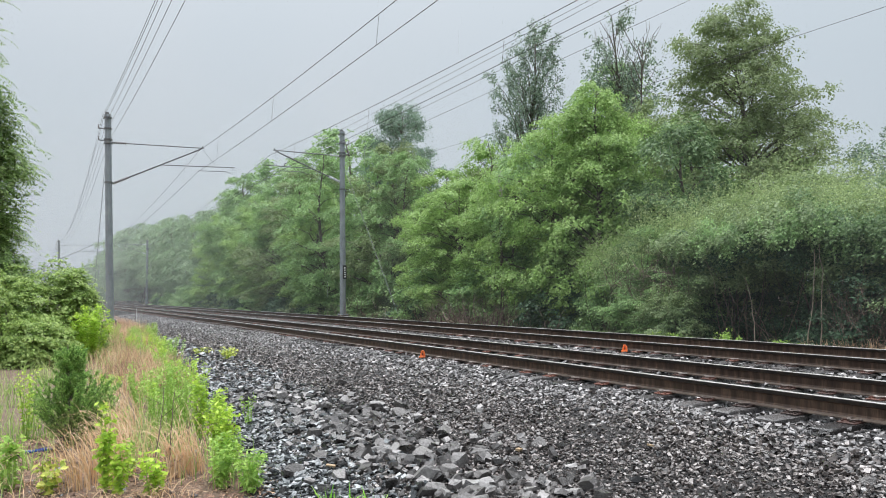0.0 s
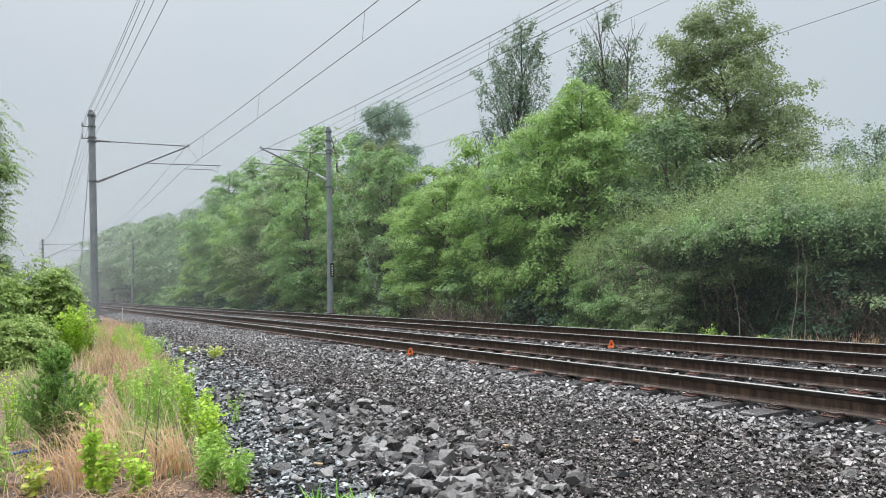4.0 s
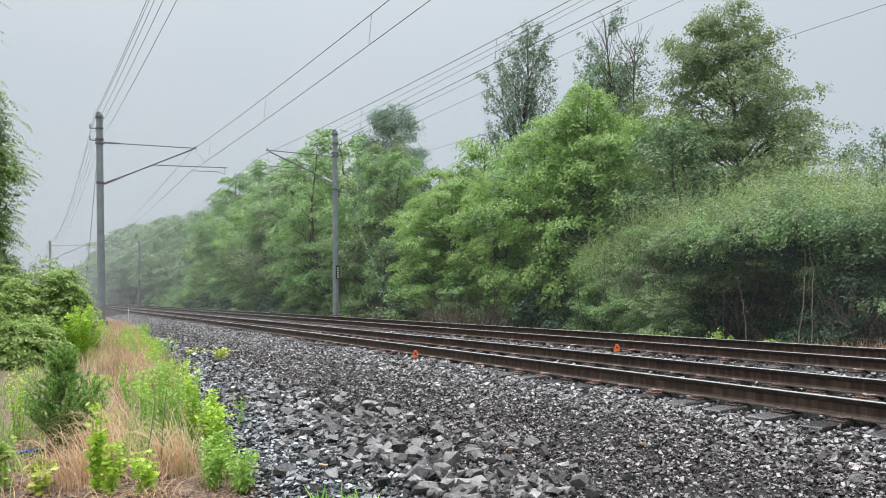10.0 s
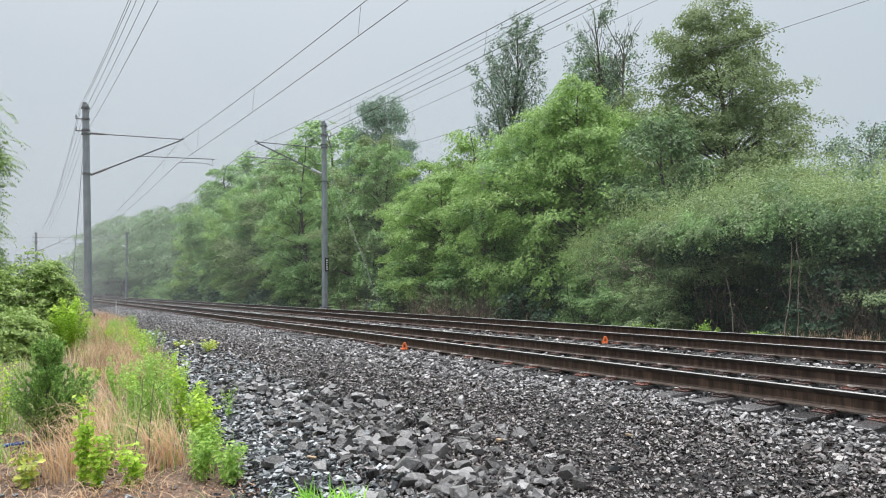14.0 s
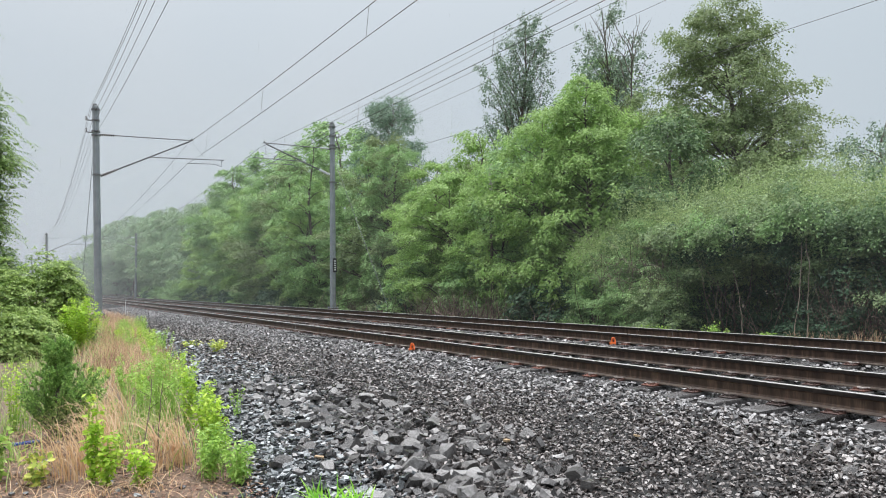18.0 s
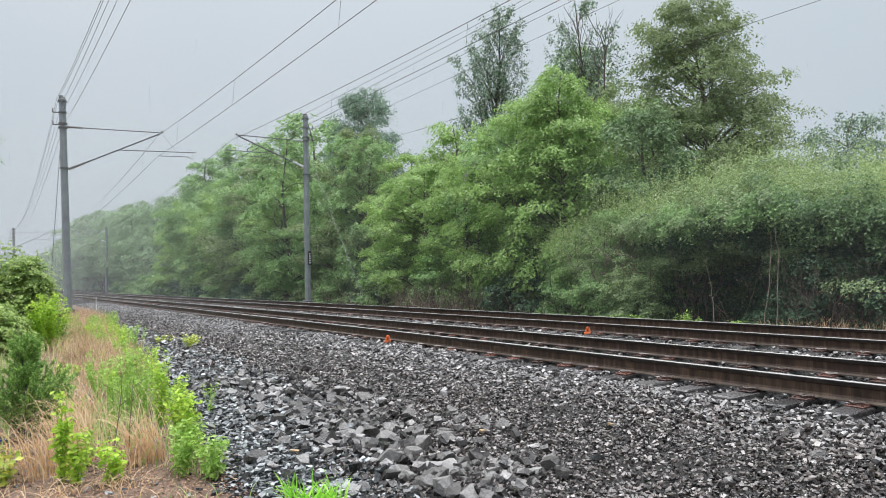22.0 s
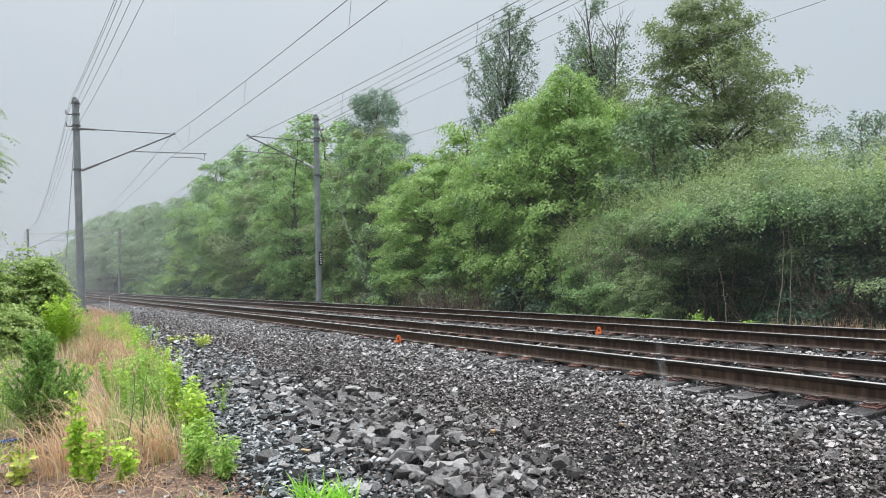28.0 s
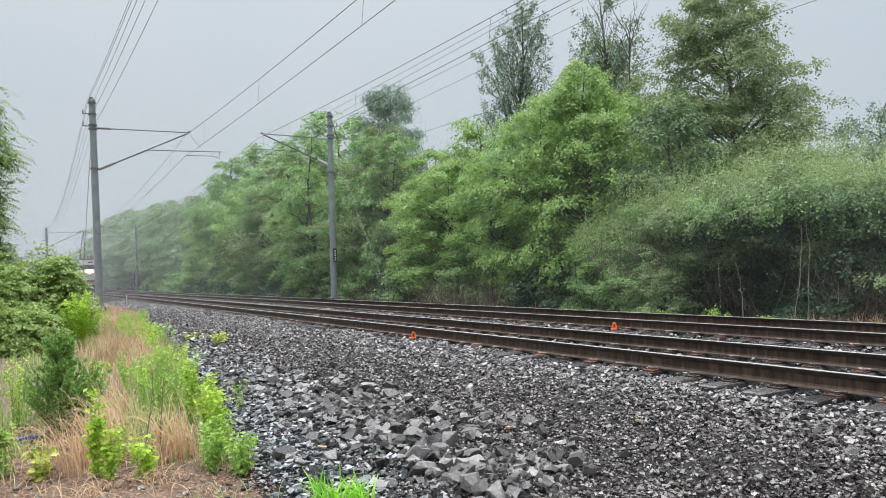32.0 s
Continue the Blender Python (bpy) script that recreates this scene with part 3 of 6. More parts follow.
# ---- small orange markers by the rails ----
def rail_marker(x, y, z, rz):
    t = thing("track_marker", x, y, z, "small fluorescent orange hooded marker standing by the rail", "marker", "orange markers by the rails", rz=rz)
    b = Build()
    rim = [(0.055, 0.0), (0.05, 0.06), (0.038, 0.10), (0.018, 0.122), (-0.018, 0.122), (-0.038, 0.10), (-0.05, 0.06), (-0.055, 0.0)]
    k = len(rim)
    b.add([(x_, -0.035 + 0.25 * z_, z_) for x_, z_ in rim] + [(x_ * 0.8, 0.0 + 0.1 * z_, z_ * 0.85) for x_, z_ in rim], [(i, i + 1, k + i + 1, k + i) for i in range(k - 1)] + [(k, k + 1, k + 6, k + 7), (k + 1, k + 2, k + 5, k + 6), (k + 2, k + 3, k + 4, k + 5)])
    for s in (-1, 1):
        b.tube([(s * x_, -0.035 + 0.25 * z_, z_) for x_, z_ in rim[:4]] + [(0, -0.004, 0.124)], 0.012, 6)
    part("hood", b, M_ORANGE, t, smooth=False)
    # A solid dark block stands in for the shade inside the hood's opening.
    b = Build()
    b.box((-0.012, -0.006, 0.03), (0.012, 0.004, 0.07), chamfer=0.003)
    part("opening", b, M_DARK, t, "dark block put for the shade in the hood's opening")
    b = Build()
    b.box((-0.09, -0.05, -0.03), (0.06, 0.065, 0.004), chamfer=0.003)
    part("base", b, M_ORANGE, t)
    t.scale = (0.82, 0.82, 0.9)


rail_marker(6.62, 12.75, 0.01, -27)
rail_marker(10.28, 10.86, 0.02, -44)


# ---- vegetation ----
def unit(v):
    return v / (np.linalg.norm(v, axis=-1, keepdims=True) + 1e-9)


def leaf_quads(rng, C, N, L, W, fold=0.15):
    """Diamond leaves with a slight fold: centres C, normals N, lengths L, widths W."""
    n = len(C)
    u = unit(np.cross(N, rng.normal(size=(n, 3))))
    v = np.cross(N, u)
    L, W = np.broadcast_to(L, (n,))[:, None], np.broadcast_to(W, (n,))[:, None]
    P = np.stack([C - u * L / 2, C + v * W / 2 + N * W * fold, C + u * L / 2, C - v * W / 2 + N * W * fold], 1)
    return P.reshape(-1, 3), np.arange(4 * n).reshape(-1, 4)


def leaf_dirs(C, U, N, L, W, fold=0.12):
    """Leaves whose blades point along U."""
    V = unit(np.cross(N, U))
    L, W = np.broadcast_to(L, (len(C),))[:, None], np.broadcast_to(W, (len(C),))[:, None]
    P = np.stack([C, C + U * L * 0.45 + V * W / 2 + N * W * fold, C + U * L, C + U * L * 0.45 - V * W / 2 + N * W * fold], 1)
    return P.reshape(-1, 3), np.arange(4 * len(C)).reshape(-1, 4)


def sprays(rng, centres, outs, radii, count, leaf, droop=0.5, thick=0.13, ratio=0.6):
    """Leaves in drooping fans of a few fingers each: a fan spreads outward from its twig and sinks toward its rim."""
    centres, outs, radii = np.asarray(centres, float), np.asarray(outs, float), np.asarray(radii, float)
    n, k = len(centres), 7
    az0 = np.arctan2(outs[:, 1], outs[:, 0])
    finger = az0[:, None] + rng.normal(size=(n, k)) * 1.15
    flen = 0.55 + 0.55 * rng.random((n, k))
    i = rng.choice(n, size=count, p=radii ** 2 / (radii ** 2).sum())
    j = rng.integers(k, size=count)
    q = 0.08 + 0.92 * rng.random(count) ** 0.62
    a = finger[i, j] + rng.normal(size=count) * 0.17
    r = radii[i] * flen[i, j] * q
    d = np.stack([np.cos(a), np.sin(a), np.zeros(count)], -1)
    C = centres[i] + d * r[:, None]
    C[:, 2] += -droop * r * q + rng.normal(size=count) * thick * radii[i]
    N = unit(d * (0.25 + 0.75 * q[:, None]) + [0, 0, 0.75] + rng.normal(size=(count, 3)) * 0.33)
    U = d * 0.8 + [0, 0, -0.35] + rng.normal(size=(count, 3)) * 0.55
    U = unit(U - N * (U * N).sum(1)[:, None])
    s = leaf * (0.65 + 0.7 * rng.random(count))
    return leaf_dirs(C, U, N, s, s * ratio)


def fronds(rng, roots, outs, length, pairs, leaflet):
    """Drooping compound leaves: leaflets in pairs along an arched midrib."""
    n = len(roots)
    a = np.arctan2(outs[:, 1], outs[:, 0]) + rng.normal(size=n) * 0.8
    d = np.stack([np.cos(a), np.sin(a), 0.15 + 0.25 * rng.normal(size=n)], -1)
    side = np.stack([-np.sin(a), np.cos(a), np.zeros(n)], -1)
    ln = length * (0.6 + 0.7 * rng.random(n))
    V, Q, m = [], [], 0
    for k in range(pairs):
        s = 0.15 + 0.85 * k / (pairs - 1)
        c = roots + d * (ln * s)[:, None] + np.array([0, 0, -1.0]) * (ln * 0.55 * s * s)[:, None]
        along = unit(d + np.array([0, 0, -1.1]) * s)
        for w in (-1, 1):
            U = unit(side * w + along * 0.45 + [0, 0, -0.35] + rng.normal(size=(n, 3)) * 0.12)
            N = unit(np.cross(along, side) + rng.normal(size=(n, 3)) * 0.2)
            N = np.where(N[:, 2:3] < 0, -N, N)
            v, f = leaf_dirs(c, U, N, leaflet * (1.1 - 0.5 * s) * np.ones(n), leaflet * 0.3)
            V.append(v)
            Q.append(f + m)
            m += len(v)
    return np.concatenate(V), np.concatenate(Q)


def puffs(rng, centres, radii, count, leaf, flat=0.6, outward=None, jitter=0.42):
    """Leaves on the upper shells of flattened puffs; outward leans them away from the crown."""
    centres, radii = np.asarray(centres, float), np.asarray(radii, float)
    w = radii ** 2
    idx = rng.choice(len(centres), size=count, p=w / w.sum())
    d = unit(rng.normal(size=(count, 3)))
    d[:, 2] = np.where(rng.random(count) < 0.65, np.abs(d[:, 2]), d[:, 2])
    rr = radii[idx] * (0.45 + 0.6 * rng.random(count) ** 0.6)
    C = centres[idx] + d * rr[:, None] * [1, 1, flat]
    N = d * 0.45 + np.array([0, 0, 0.5])
    if outward is not None:
        N = N + outward[idx] * 0.6
    N = unit(N + rng.normal(size=(count, 3)) * jitter)
    s = leaf * (0.65 + 0.7 * rng.random(count))
    return leaf_quads(rng, C, N, s, s * 0.62)


def wobble(rng, p0, p1, n=6, amp=0.06):
    p0, p1 = np.array(p0, float), np.array(p1, float)
    t = np.linspace(0, 1, n)[:, None]
    w = np.cumsum(rng.normal(size=(n, 3)), 0) * amp * np.linalg.norm(p1 - p0) / n ** 0.5
    w -= w[0] + (w[-1] - w[0]) * t
    return p0 + (p1 - p0) * t + w


def tree(name, seed, height, profile, limbs, twigs, puff_r, n_leaves, leaf, leaf_mat, label, trunk_r=0.16, rise=0.6, sag=0.12, flat=0.6, bark=None, lean=0.02, bare=0, fan=0.9, lift=0.3, inner=0.5, category="tree", droop=0.5, compound=0):
    """A tapered trunk, limbs that end on the crown's outline, side twigs along each limb, and a flat spray of leaves on every twig.
    profile: rows of (height share, crown radius); rise: climb of a limb for its reach; fan: spread of the side twigs."""
    rng = np.random.default_rng(seed)
    t = new(name)
    t.empty_display_size = 0.3
    tagged(t, label, category)
    prof = np.array(profile, float)
    top = np.array([rng.normal() * lean * height, rng.normal() * lean * height, height * 0.97])
    stem = wobble(rng, (0, 0, -0.3), top, 9, 0.05)
    b = Build()
    b.tube(stem, np.linspace(trunk_r, trunk_r * 0.12, 9), 8)
    grid = np.linspace(prof[0, 0], prof[-1, 0], 200)
    share = np.interp(grid, prof[:, 0], prof[:, 1]) + 0.8
    f = np.sort(rng.choice(grid, size=limbs, p=share / share.sum()))
    f[-5:] = np.maximum(f[-5:], np.linspace(prof[-1, 0] - 0.12, prof[-1, 0], 5))
    az = np.arange(limbs) * 2.4 + rng.normal(size=limbs) * 0.4
    P, R, O = [], [], []
    for i in range(limbs):
        reach = np.interp(f[i], prof[:, 0], prof[:, 1]) * (0.55 + 0.58 * rng.random())
        z0 = max(f[i] * height - rise * reach, height * 0.05)
        root = np.array([np.interp(z0, stem[:, 2], stem[:, k]) for k in (0, 1)] + [z0])
        out = np.array([math.cos(az[i]), math.sin(az[i]), 0])
        tip = root + out * reach + [0, 0, f[i] * height - z0]
        line = wobble(rng, root, tip, 7, 0.07)
        s = np.linspace(0, 1, 7)
        line[:, 2] += np.sin(s * np.pi) * reach * 0.12 - sag * reach * s ** 3
        r0 = trunk_r * 0.36 * (1 - 0.7 * z0 / height)
        b.tube(line, np.linspace(r0, r0 * 0.15, 7), 5, cap=False)
        along = unit(line[-1] - line[2])
        for k in range(twigs):
            q = inner + (1 - inner) * (k + rng.random()) / twigs
            p = np.array([np.interp(q, s, line[:, c]) for c in range(3)])
            side = np.cross(along, [0, 0, 1]) * (1 if k % 2 else -1) + rng.normal(size=3) * 0.8 + [0, 0, lift]
            ln = (0.35 + 0.3 * reach * (1.25 - q)) * (0.7 + 0.6 * rng.random())
            end = p + unit(along * 0.7 + unit(side) * fan) * ln + [0, 0, -0.1 * ln]
            if k % 2 or bare:
                b.tube([p, (p + end) / 2 + [0, 0, 0.05 * ln], end], [r0 * 0.2, r0 * 0.13, r0 * 0.07], 3, cap=False)
            for c, w in ((end, 1.0), ((p + end) / 2, 0.8)):
                P.append(c)
                R.append(puff_r * w * (0.55 + 0.8 * rng.random()))
                O.append(out)
    for i in range(bare):
        z0 = height * (0.45 + 0.45 * rng.random())
        root = [np.interp(z0, stem[:, 2], stem[:, k]) for k in (0, 1)] + [z0]
        a, ln = rng.random() * 2 * np.pi, 0.8 + 1.6 * rng.random()
        tip = (root[0] + math.cos(a) * ln * 0.5, root[1] + math.sin(a) * ln * 0.5, z0 + ln)
        b.tube(wobble(rng, root, tip, 5, 0.1), np.linspace(0.03, 0.008, 5), 4, cap=False)
        for k in range(3):
            m = np.array(root) + (np.array(tip) - root) * (0.3 + 0.2 * k)
            b.tube(wobble(rng, m, m + rng.normal(size=3) * 0.3 + [0, 0, 0.4], 4, 0.1), np.linspace(0.012, 0.004, 4), 3, cap=False)
    part("trunk", b, bark or M_BARK, t)
    for z in np.linspace(0.72, 1.0, 14) * stem[-1, 2]:
        a = rng.random() * 2 * np.pi
        o = np.array([math.cos(a), math.sin(a), 0])
        P.append(np.array([np.interp(z, stem[:, 2], stem[:, c]) for c in (0, 1)] + [z]) + o * 0.3)
        R.append(puff_r * (0.6 + 0.5 * rng.random()))
        O.append(o)
    P = np.array(P)
    P[:, 2] = np.maximum(P[:, 2], 0.25)
    V, Q = sprays(rng, P, np.array(O), R, n_leaves, leaf, droop, flat)
    if compound:
        pick = rng.integers(len(P), size=compound)
        v, f = fronds(rng, P[pick] + rng.normal(size=(compound, 3)) * 0.25, np.array(O)[pick], 0.6, 8, 0.17)
        V, Q = np.concatenate([V, v]), np.concatenate([Q, f + len(V)])
    part("crown", mesh_np("crown", V, Q), leaf_mat, t)
    return t


FULL = [(0.10, 1.6), (0.25, 2.9), (0.45, 3.2), (0.65, 2.7), (0.82, 1.7), (0.92, 1.0), (0.98, 0.5)]
BROAD = [(0.08, 2.2), (0.3, 3.6), (0.55, 3.7), (0.75, 2.9), (0.88, 1.7), (0.95, 0.9), (0.99, 0.5)]
OVAL = [(0.2, 1.8), (0.4, 3.0), (0.6, 3.1), (0.8, 2.1), (0.92, 1.1), (0.98, 0.5)]
WALL_LABELS = ["leafy green tree in the dense row beside the line", "fresh yellow-green tree crowded into the trackside row"]
SOURCES = [
    tree("tree", 11, 12, FULL, 46, 5, 0.78, 33000, 0.135, L_WALL, WALL_LABELS[0], sag=0.25, flat=0.10, droop=0.6),
    tree("tree", 12, 12, BROAD, 48, 5, 0.80, 34000, 0.135, L_FRESH, WALL_LABELS[1], flat=0.11, droop=0.5),
    tree("tree", 13, 12, OVAL, 44, 5, 0.76, 32000, 0.135, L_WALL, WALL_LABELS[0], flat=0.11, droop=0.55),
    tree("tree", 14, 12, FULL, 46, 5, 0.78, 33000, 0.135, L_FRESH, WALL_LABELS[1], sag=0.25, flat=0.10, droop=0.6),
    tree("tree", 15, 12, BROAD, 54, 5, 0.72, 34000, 0.125, L_OAK, "dull green tree in the dense row beside the line", rise=0.8, inner=0.35, flat=0.13, droop=0.4),
]
BACK_SOURCES = [
    tree("tree", 16, 12, FULL, 40, 5, 0.9, 12000, 0.21, L_WALL, WALL_LABELS[0], flat=0.14),
    tree("tree", 17, 12, OVAL, 40, 5, 0.9, 12000, 0.21, L_FRESH, WALL_LABELS[1], flat=0.14),
    tree("tree", 18, 12, BROAD, 42, 5, 0.9, 12500, 0.21, L_OAK, "dull green tree in the dense row beside the line", flat=0.14),
]
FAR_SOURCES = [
    tree("tree", 21, 14, BROAD, 44, 5, 1.0, 17000, 0.2, L_FAR, "green tree far down the line, leaves greyed for haze", flat=0.14),
    tree("tree", 22, 14, FULL, 44, 5, 1.0, 17000, 0.2, L_FAR, "green tree far down the line, leaves greyed for haze", flat=0.14),
    tree("tree", 23, 14, OVAL, 42, 5, 1.0, 16500, 0.2, L_FAR, "green tree far down the line, leaves greyed for haze", flat=0.14),
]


def place(src, x, y, height, src_h, rz, width=1.0, group=""):
    s = height / src_h
    z = float(ground_z(x, y)) - 0.02
    ob = copy_thing(src, pose(x, y, z, 0, 0, rz) @ Matrix.Diagonal((s * width, s * width, s, 1)))
    if group:
        ob["group"] = group
    return ob


def tree_wall():
    r = random.Random(5)
    used = set()

    def put(pool, k, *a, **kw):
        src = pool[k]
        if src.name not in used:
            used.add(src.name)
            x, y, h, h0, rz = a
            s, w = h / h0, kw.get("width", 1)
            src.matrix_basis = pose(x, y, float(ground_z(x, y)), 0, 0, rz) @ Matrix.Diagonal((s * w, s * w, s, 1))
            src["group"] = kw["group"]
            return src
        return place(src, *a, **kw)

    tall = lambda y: 1.04 * np.interp(y, [8, 21, 30, 34, 51, 63, 72, 79, 90, 116, 155, 221, 251, 309, 420], [8.0, 9.8, 10.0, 10.9, 13.4, 14.0, 15.0, 14.6, 14.5, 14.9, 17.2, 18.5, 17.3, 15.3, 15.0])
    # front row, then two rows behind it
    y = 17.0
    while y < 92:
        x = 19.4 + r.uniform(-0.7, 0.7) + float(bend(y)) + (2.0 if 35 < y < 48 else 0.0)
        kind, h, rz, w = r.randrange(5), float(tall(y)) * r.uniform(0.84, 1.0), r.uniform(0, 360), r.uniform(0.95, 1.25)
        if 26 < y < 42 and kind == 4:
            kind = 1
        if y > 20.5:
            put(SOURCES, kind, x, y, h, 12, rz, width=w, group="trees beside the line")
        y += r.uniform(2.9, 3.9)
    for x0, f in ((23.0, 1.0), (27.5, 1.06)):
        y = 19.0
        while y < 95:
            put(BACK_SOURCES, r.randrange(3), x0 + r.uniform(-1, 1) + float(bend(y)), y, float(tall(y)) * f * r.uniform(0.86, 1.02), 12, r.uniform(0, 360), width=r.uniform(0.95, 1.2), group="trees beside the line")
            y += r.uniform(4.0, 5.6)
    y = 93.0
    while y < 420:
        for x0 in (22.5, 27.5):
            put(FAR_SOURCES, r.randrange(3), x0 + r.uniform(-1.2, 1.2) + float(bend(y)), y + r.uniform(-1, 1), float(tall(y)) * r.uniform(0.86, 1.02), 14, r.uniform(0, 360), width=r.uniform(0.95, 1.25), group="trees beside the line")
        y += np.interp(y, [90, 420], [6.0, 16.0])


tree_wall()


def tall_trees():
    def put(t, x, y):
        t.matrix_basis = pose(x, y, float(ground_z(x, y)) - 0.05)
        return t

    put(tree("tall_tree", 31, 13.2, [(0.16, 3.0), (0.3, 3.9), (0.45, 4.1), (0.62, 3.3), (0.75, 2.6), (0.88, 1.8), (0.98, 0.7)], 160, 6, 0.66, 112000, 0.105, L_OAK, "tall spreading dull green tree rising over the thicket", trunk_r=0.2, rise=0.55, sag=0.08, flat=0.13, lean=0.005, inner=0.3, droop=0.3), 24.0, 18.8)
    put(tree("tall_tree", 32, 18.2, [(0.3, 2.2), (0.45, 2.7), (0.6, 2.7), (0.75, 2.3), (0.88, 1.8), (0.98, 1.0)], 90, 8, 0.42, 31000, 0.125, L_POPLAR, "tall grey-green tree with an airy upright crown", trunk_r=0.2, rise=2.0, sag=0.0, flat=0.34, fan=0.5, lean=0.005, inner=0.1, droop=0.3), 26.0, 34.2)
    put(tree("tall_tree", 33, 16.6, [(0.35, 2.0), (0.5, 2.5), (0.65, 2.6), (0.8, 2.1), (0.92, 1.6), (0.98, 1.0)], 64, 9, 0.36, 20000, 0.12, L_POPLAR, "tall grey-green tree with many bare twigs", trunk_r=0.18, rise=1.6, sag=0.0, flat=0.34, fan=0.5, bare=20, lean=0.005, inner=0.2, droop=0.3), 26.0, 27.6)
    put(tree("bare_tree", 36, 14.4, [(0.5, 1.2), (0.7, 1.7), (0.85, 1.5), (0.97, 0.7)], 22, 7, 0.2, 700, 0.12, L_POPLAR, "nearly bare tree with upright grey twigs", trunk_r=0.11, rise=1.8, lean=0.01, inner=0.2, sag=0.0, flat=0.4, fan=0.5, bare=10), 25.6, 24.8)
    put(tree("tall_tree", 34, 17.7, [(0.42, 2.6), (0.55, 3.4), (0.72, 3.5), (0.86, 2.9), (0.98, 1.6)], 110, 6, 0.8, 52000, 0.15, L_DUSK, "tall round-headed tree standing over the row", trunk_r=0.22, rise=0.9, flat=0.2, droop=0.35, inner=0.2), 26.5, 54.0)
    put(tree("tall_tree", 35, 8.2, [(0.2, 2.6), (0.5, 3.4), (0.75, 3.0), (0.95, 1.4)], 64, 6, 0.62, 36000, 0.12, L_POPLAR, "grey-green tree behind the thicket", flat=0.2, inner=0.3), 30.5, 15.6)
    put(tree("tall_tree", 38, 7.4, [(0.2, 2.4), (0.5, 3.4), (0.75, 2.8), (0.95, 1.0)], 64, 6, 0.62, 36000, 0.12, L_POPLAR, "grey-green tree behind the thicket", flat=0.2, inner=0.3), 31.0, 10.5)
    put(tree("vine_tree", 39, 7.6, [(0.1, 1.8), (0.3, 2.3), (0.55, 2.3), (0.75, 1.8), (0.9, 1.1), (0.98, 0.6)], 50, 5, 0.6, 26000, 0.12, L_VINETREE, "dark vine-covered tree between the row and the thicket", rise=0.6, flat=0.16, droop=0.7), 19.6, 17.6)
    put(tree("tree", 37, 10.1, [(0.12, 2.0), (0.3, 2.8), (0.5, 3.0), (0.7, 2.6), (0.85, 1.9), (0.97, 0.9)], 60, 5, 0.7, 36000, 0.13, L_FRESH, "fresh yellow-green tree with a loose pointed crown in the row", flat=0.13, droop=0.45, inner=0.4), 20.4, 31.6)
    put(tree("tree", 40, 9.3, [(0.1, 2.2), (0.3, 3.1), (0.5, 3.4), (0.7, 3.0), (0.85, 2.6), (0.94, 1.9), (0.98, 1.1)], 70, 5, 0.7, 46000, 0.125, L_FRESH, "leafy green tree with layered drooping sprays beside the thicket", flat=0.12, droop=0.55, inner=0.4), 19.8, 22.0)
    put(tree("tree", 41, 9.0, [(0.1, 2.1), (0.3, 2.9), (0.5, 3.2), (0.7, 2.7), (0.85, 1.8), (0.95, 0.8)], 60, 5, 0.72, 40000, 0.13, L_WALL, "leafy green tree with layered sprays in the row beside the line", flat=0.12, droop=0.55, inner=0.4), 20.2, 26.2)
    # broken pale snag inside the row
    rng = np.random.default_rng(77)
    s = thing("dead_snag", 18.1, 26.8, -0.1, "broken pale dead trunk standing among green trees", "dead tree")
    b = Build()
    b.tube(wobble(rng, (0, 0, -0.6), (0.08, 0.1, 5.4), 9, 0.02), np.linspace(0.08, 0.06, 9), 8)
    part("trunk", b, M_BARK, s, "dark bark on the lower trunk")
    b = Build()
    b.tube(wobble(rng, (0.08, 0.1, 5.3), (0.14, 0.16, 6.75), 6, 0.03), np.linspace(0.12, 0.06, 6), 8)
    for k in range(7):
        z = 5.5 + 0.16 * k
        b.tube(wobble(rng, (0.1, 0.12, z), (0.1 + rng.normal() * 0.25, 0.1 + rng.normal() * 0.35, z + 0.4), 4, 0.1), np.linspace(0.06, 0.015, 4), 5)
    part("broken_top", b, M_SNAG, s, "pale barkless broken top")


tall_trees()


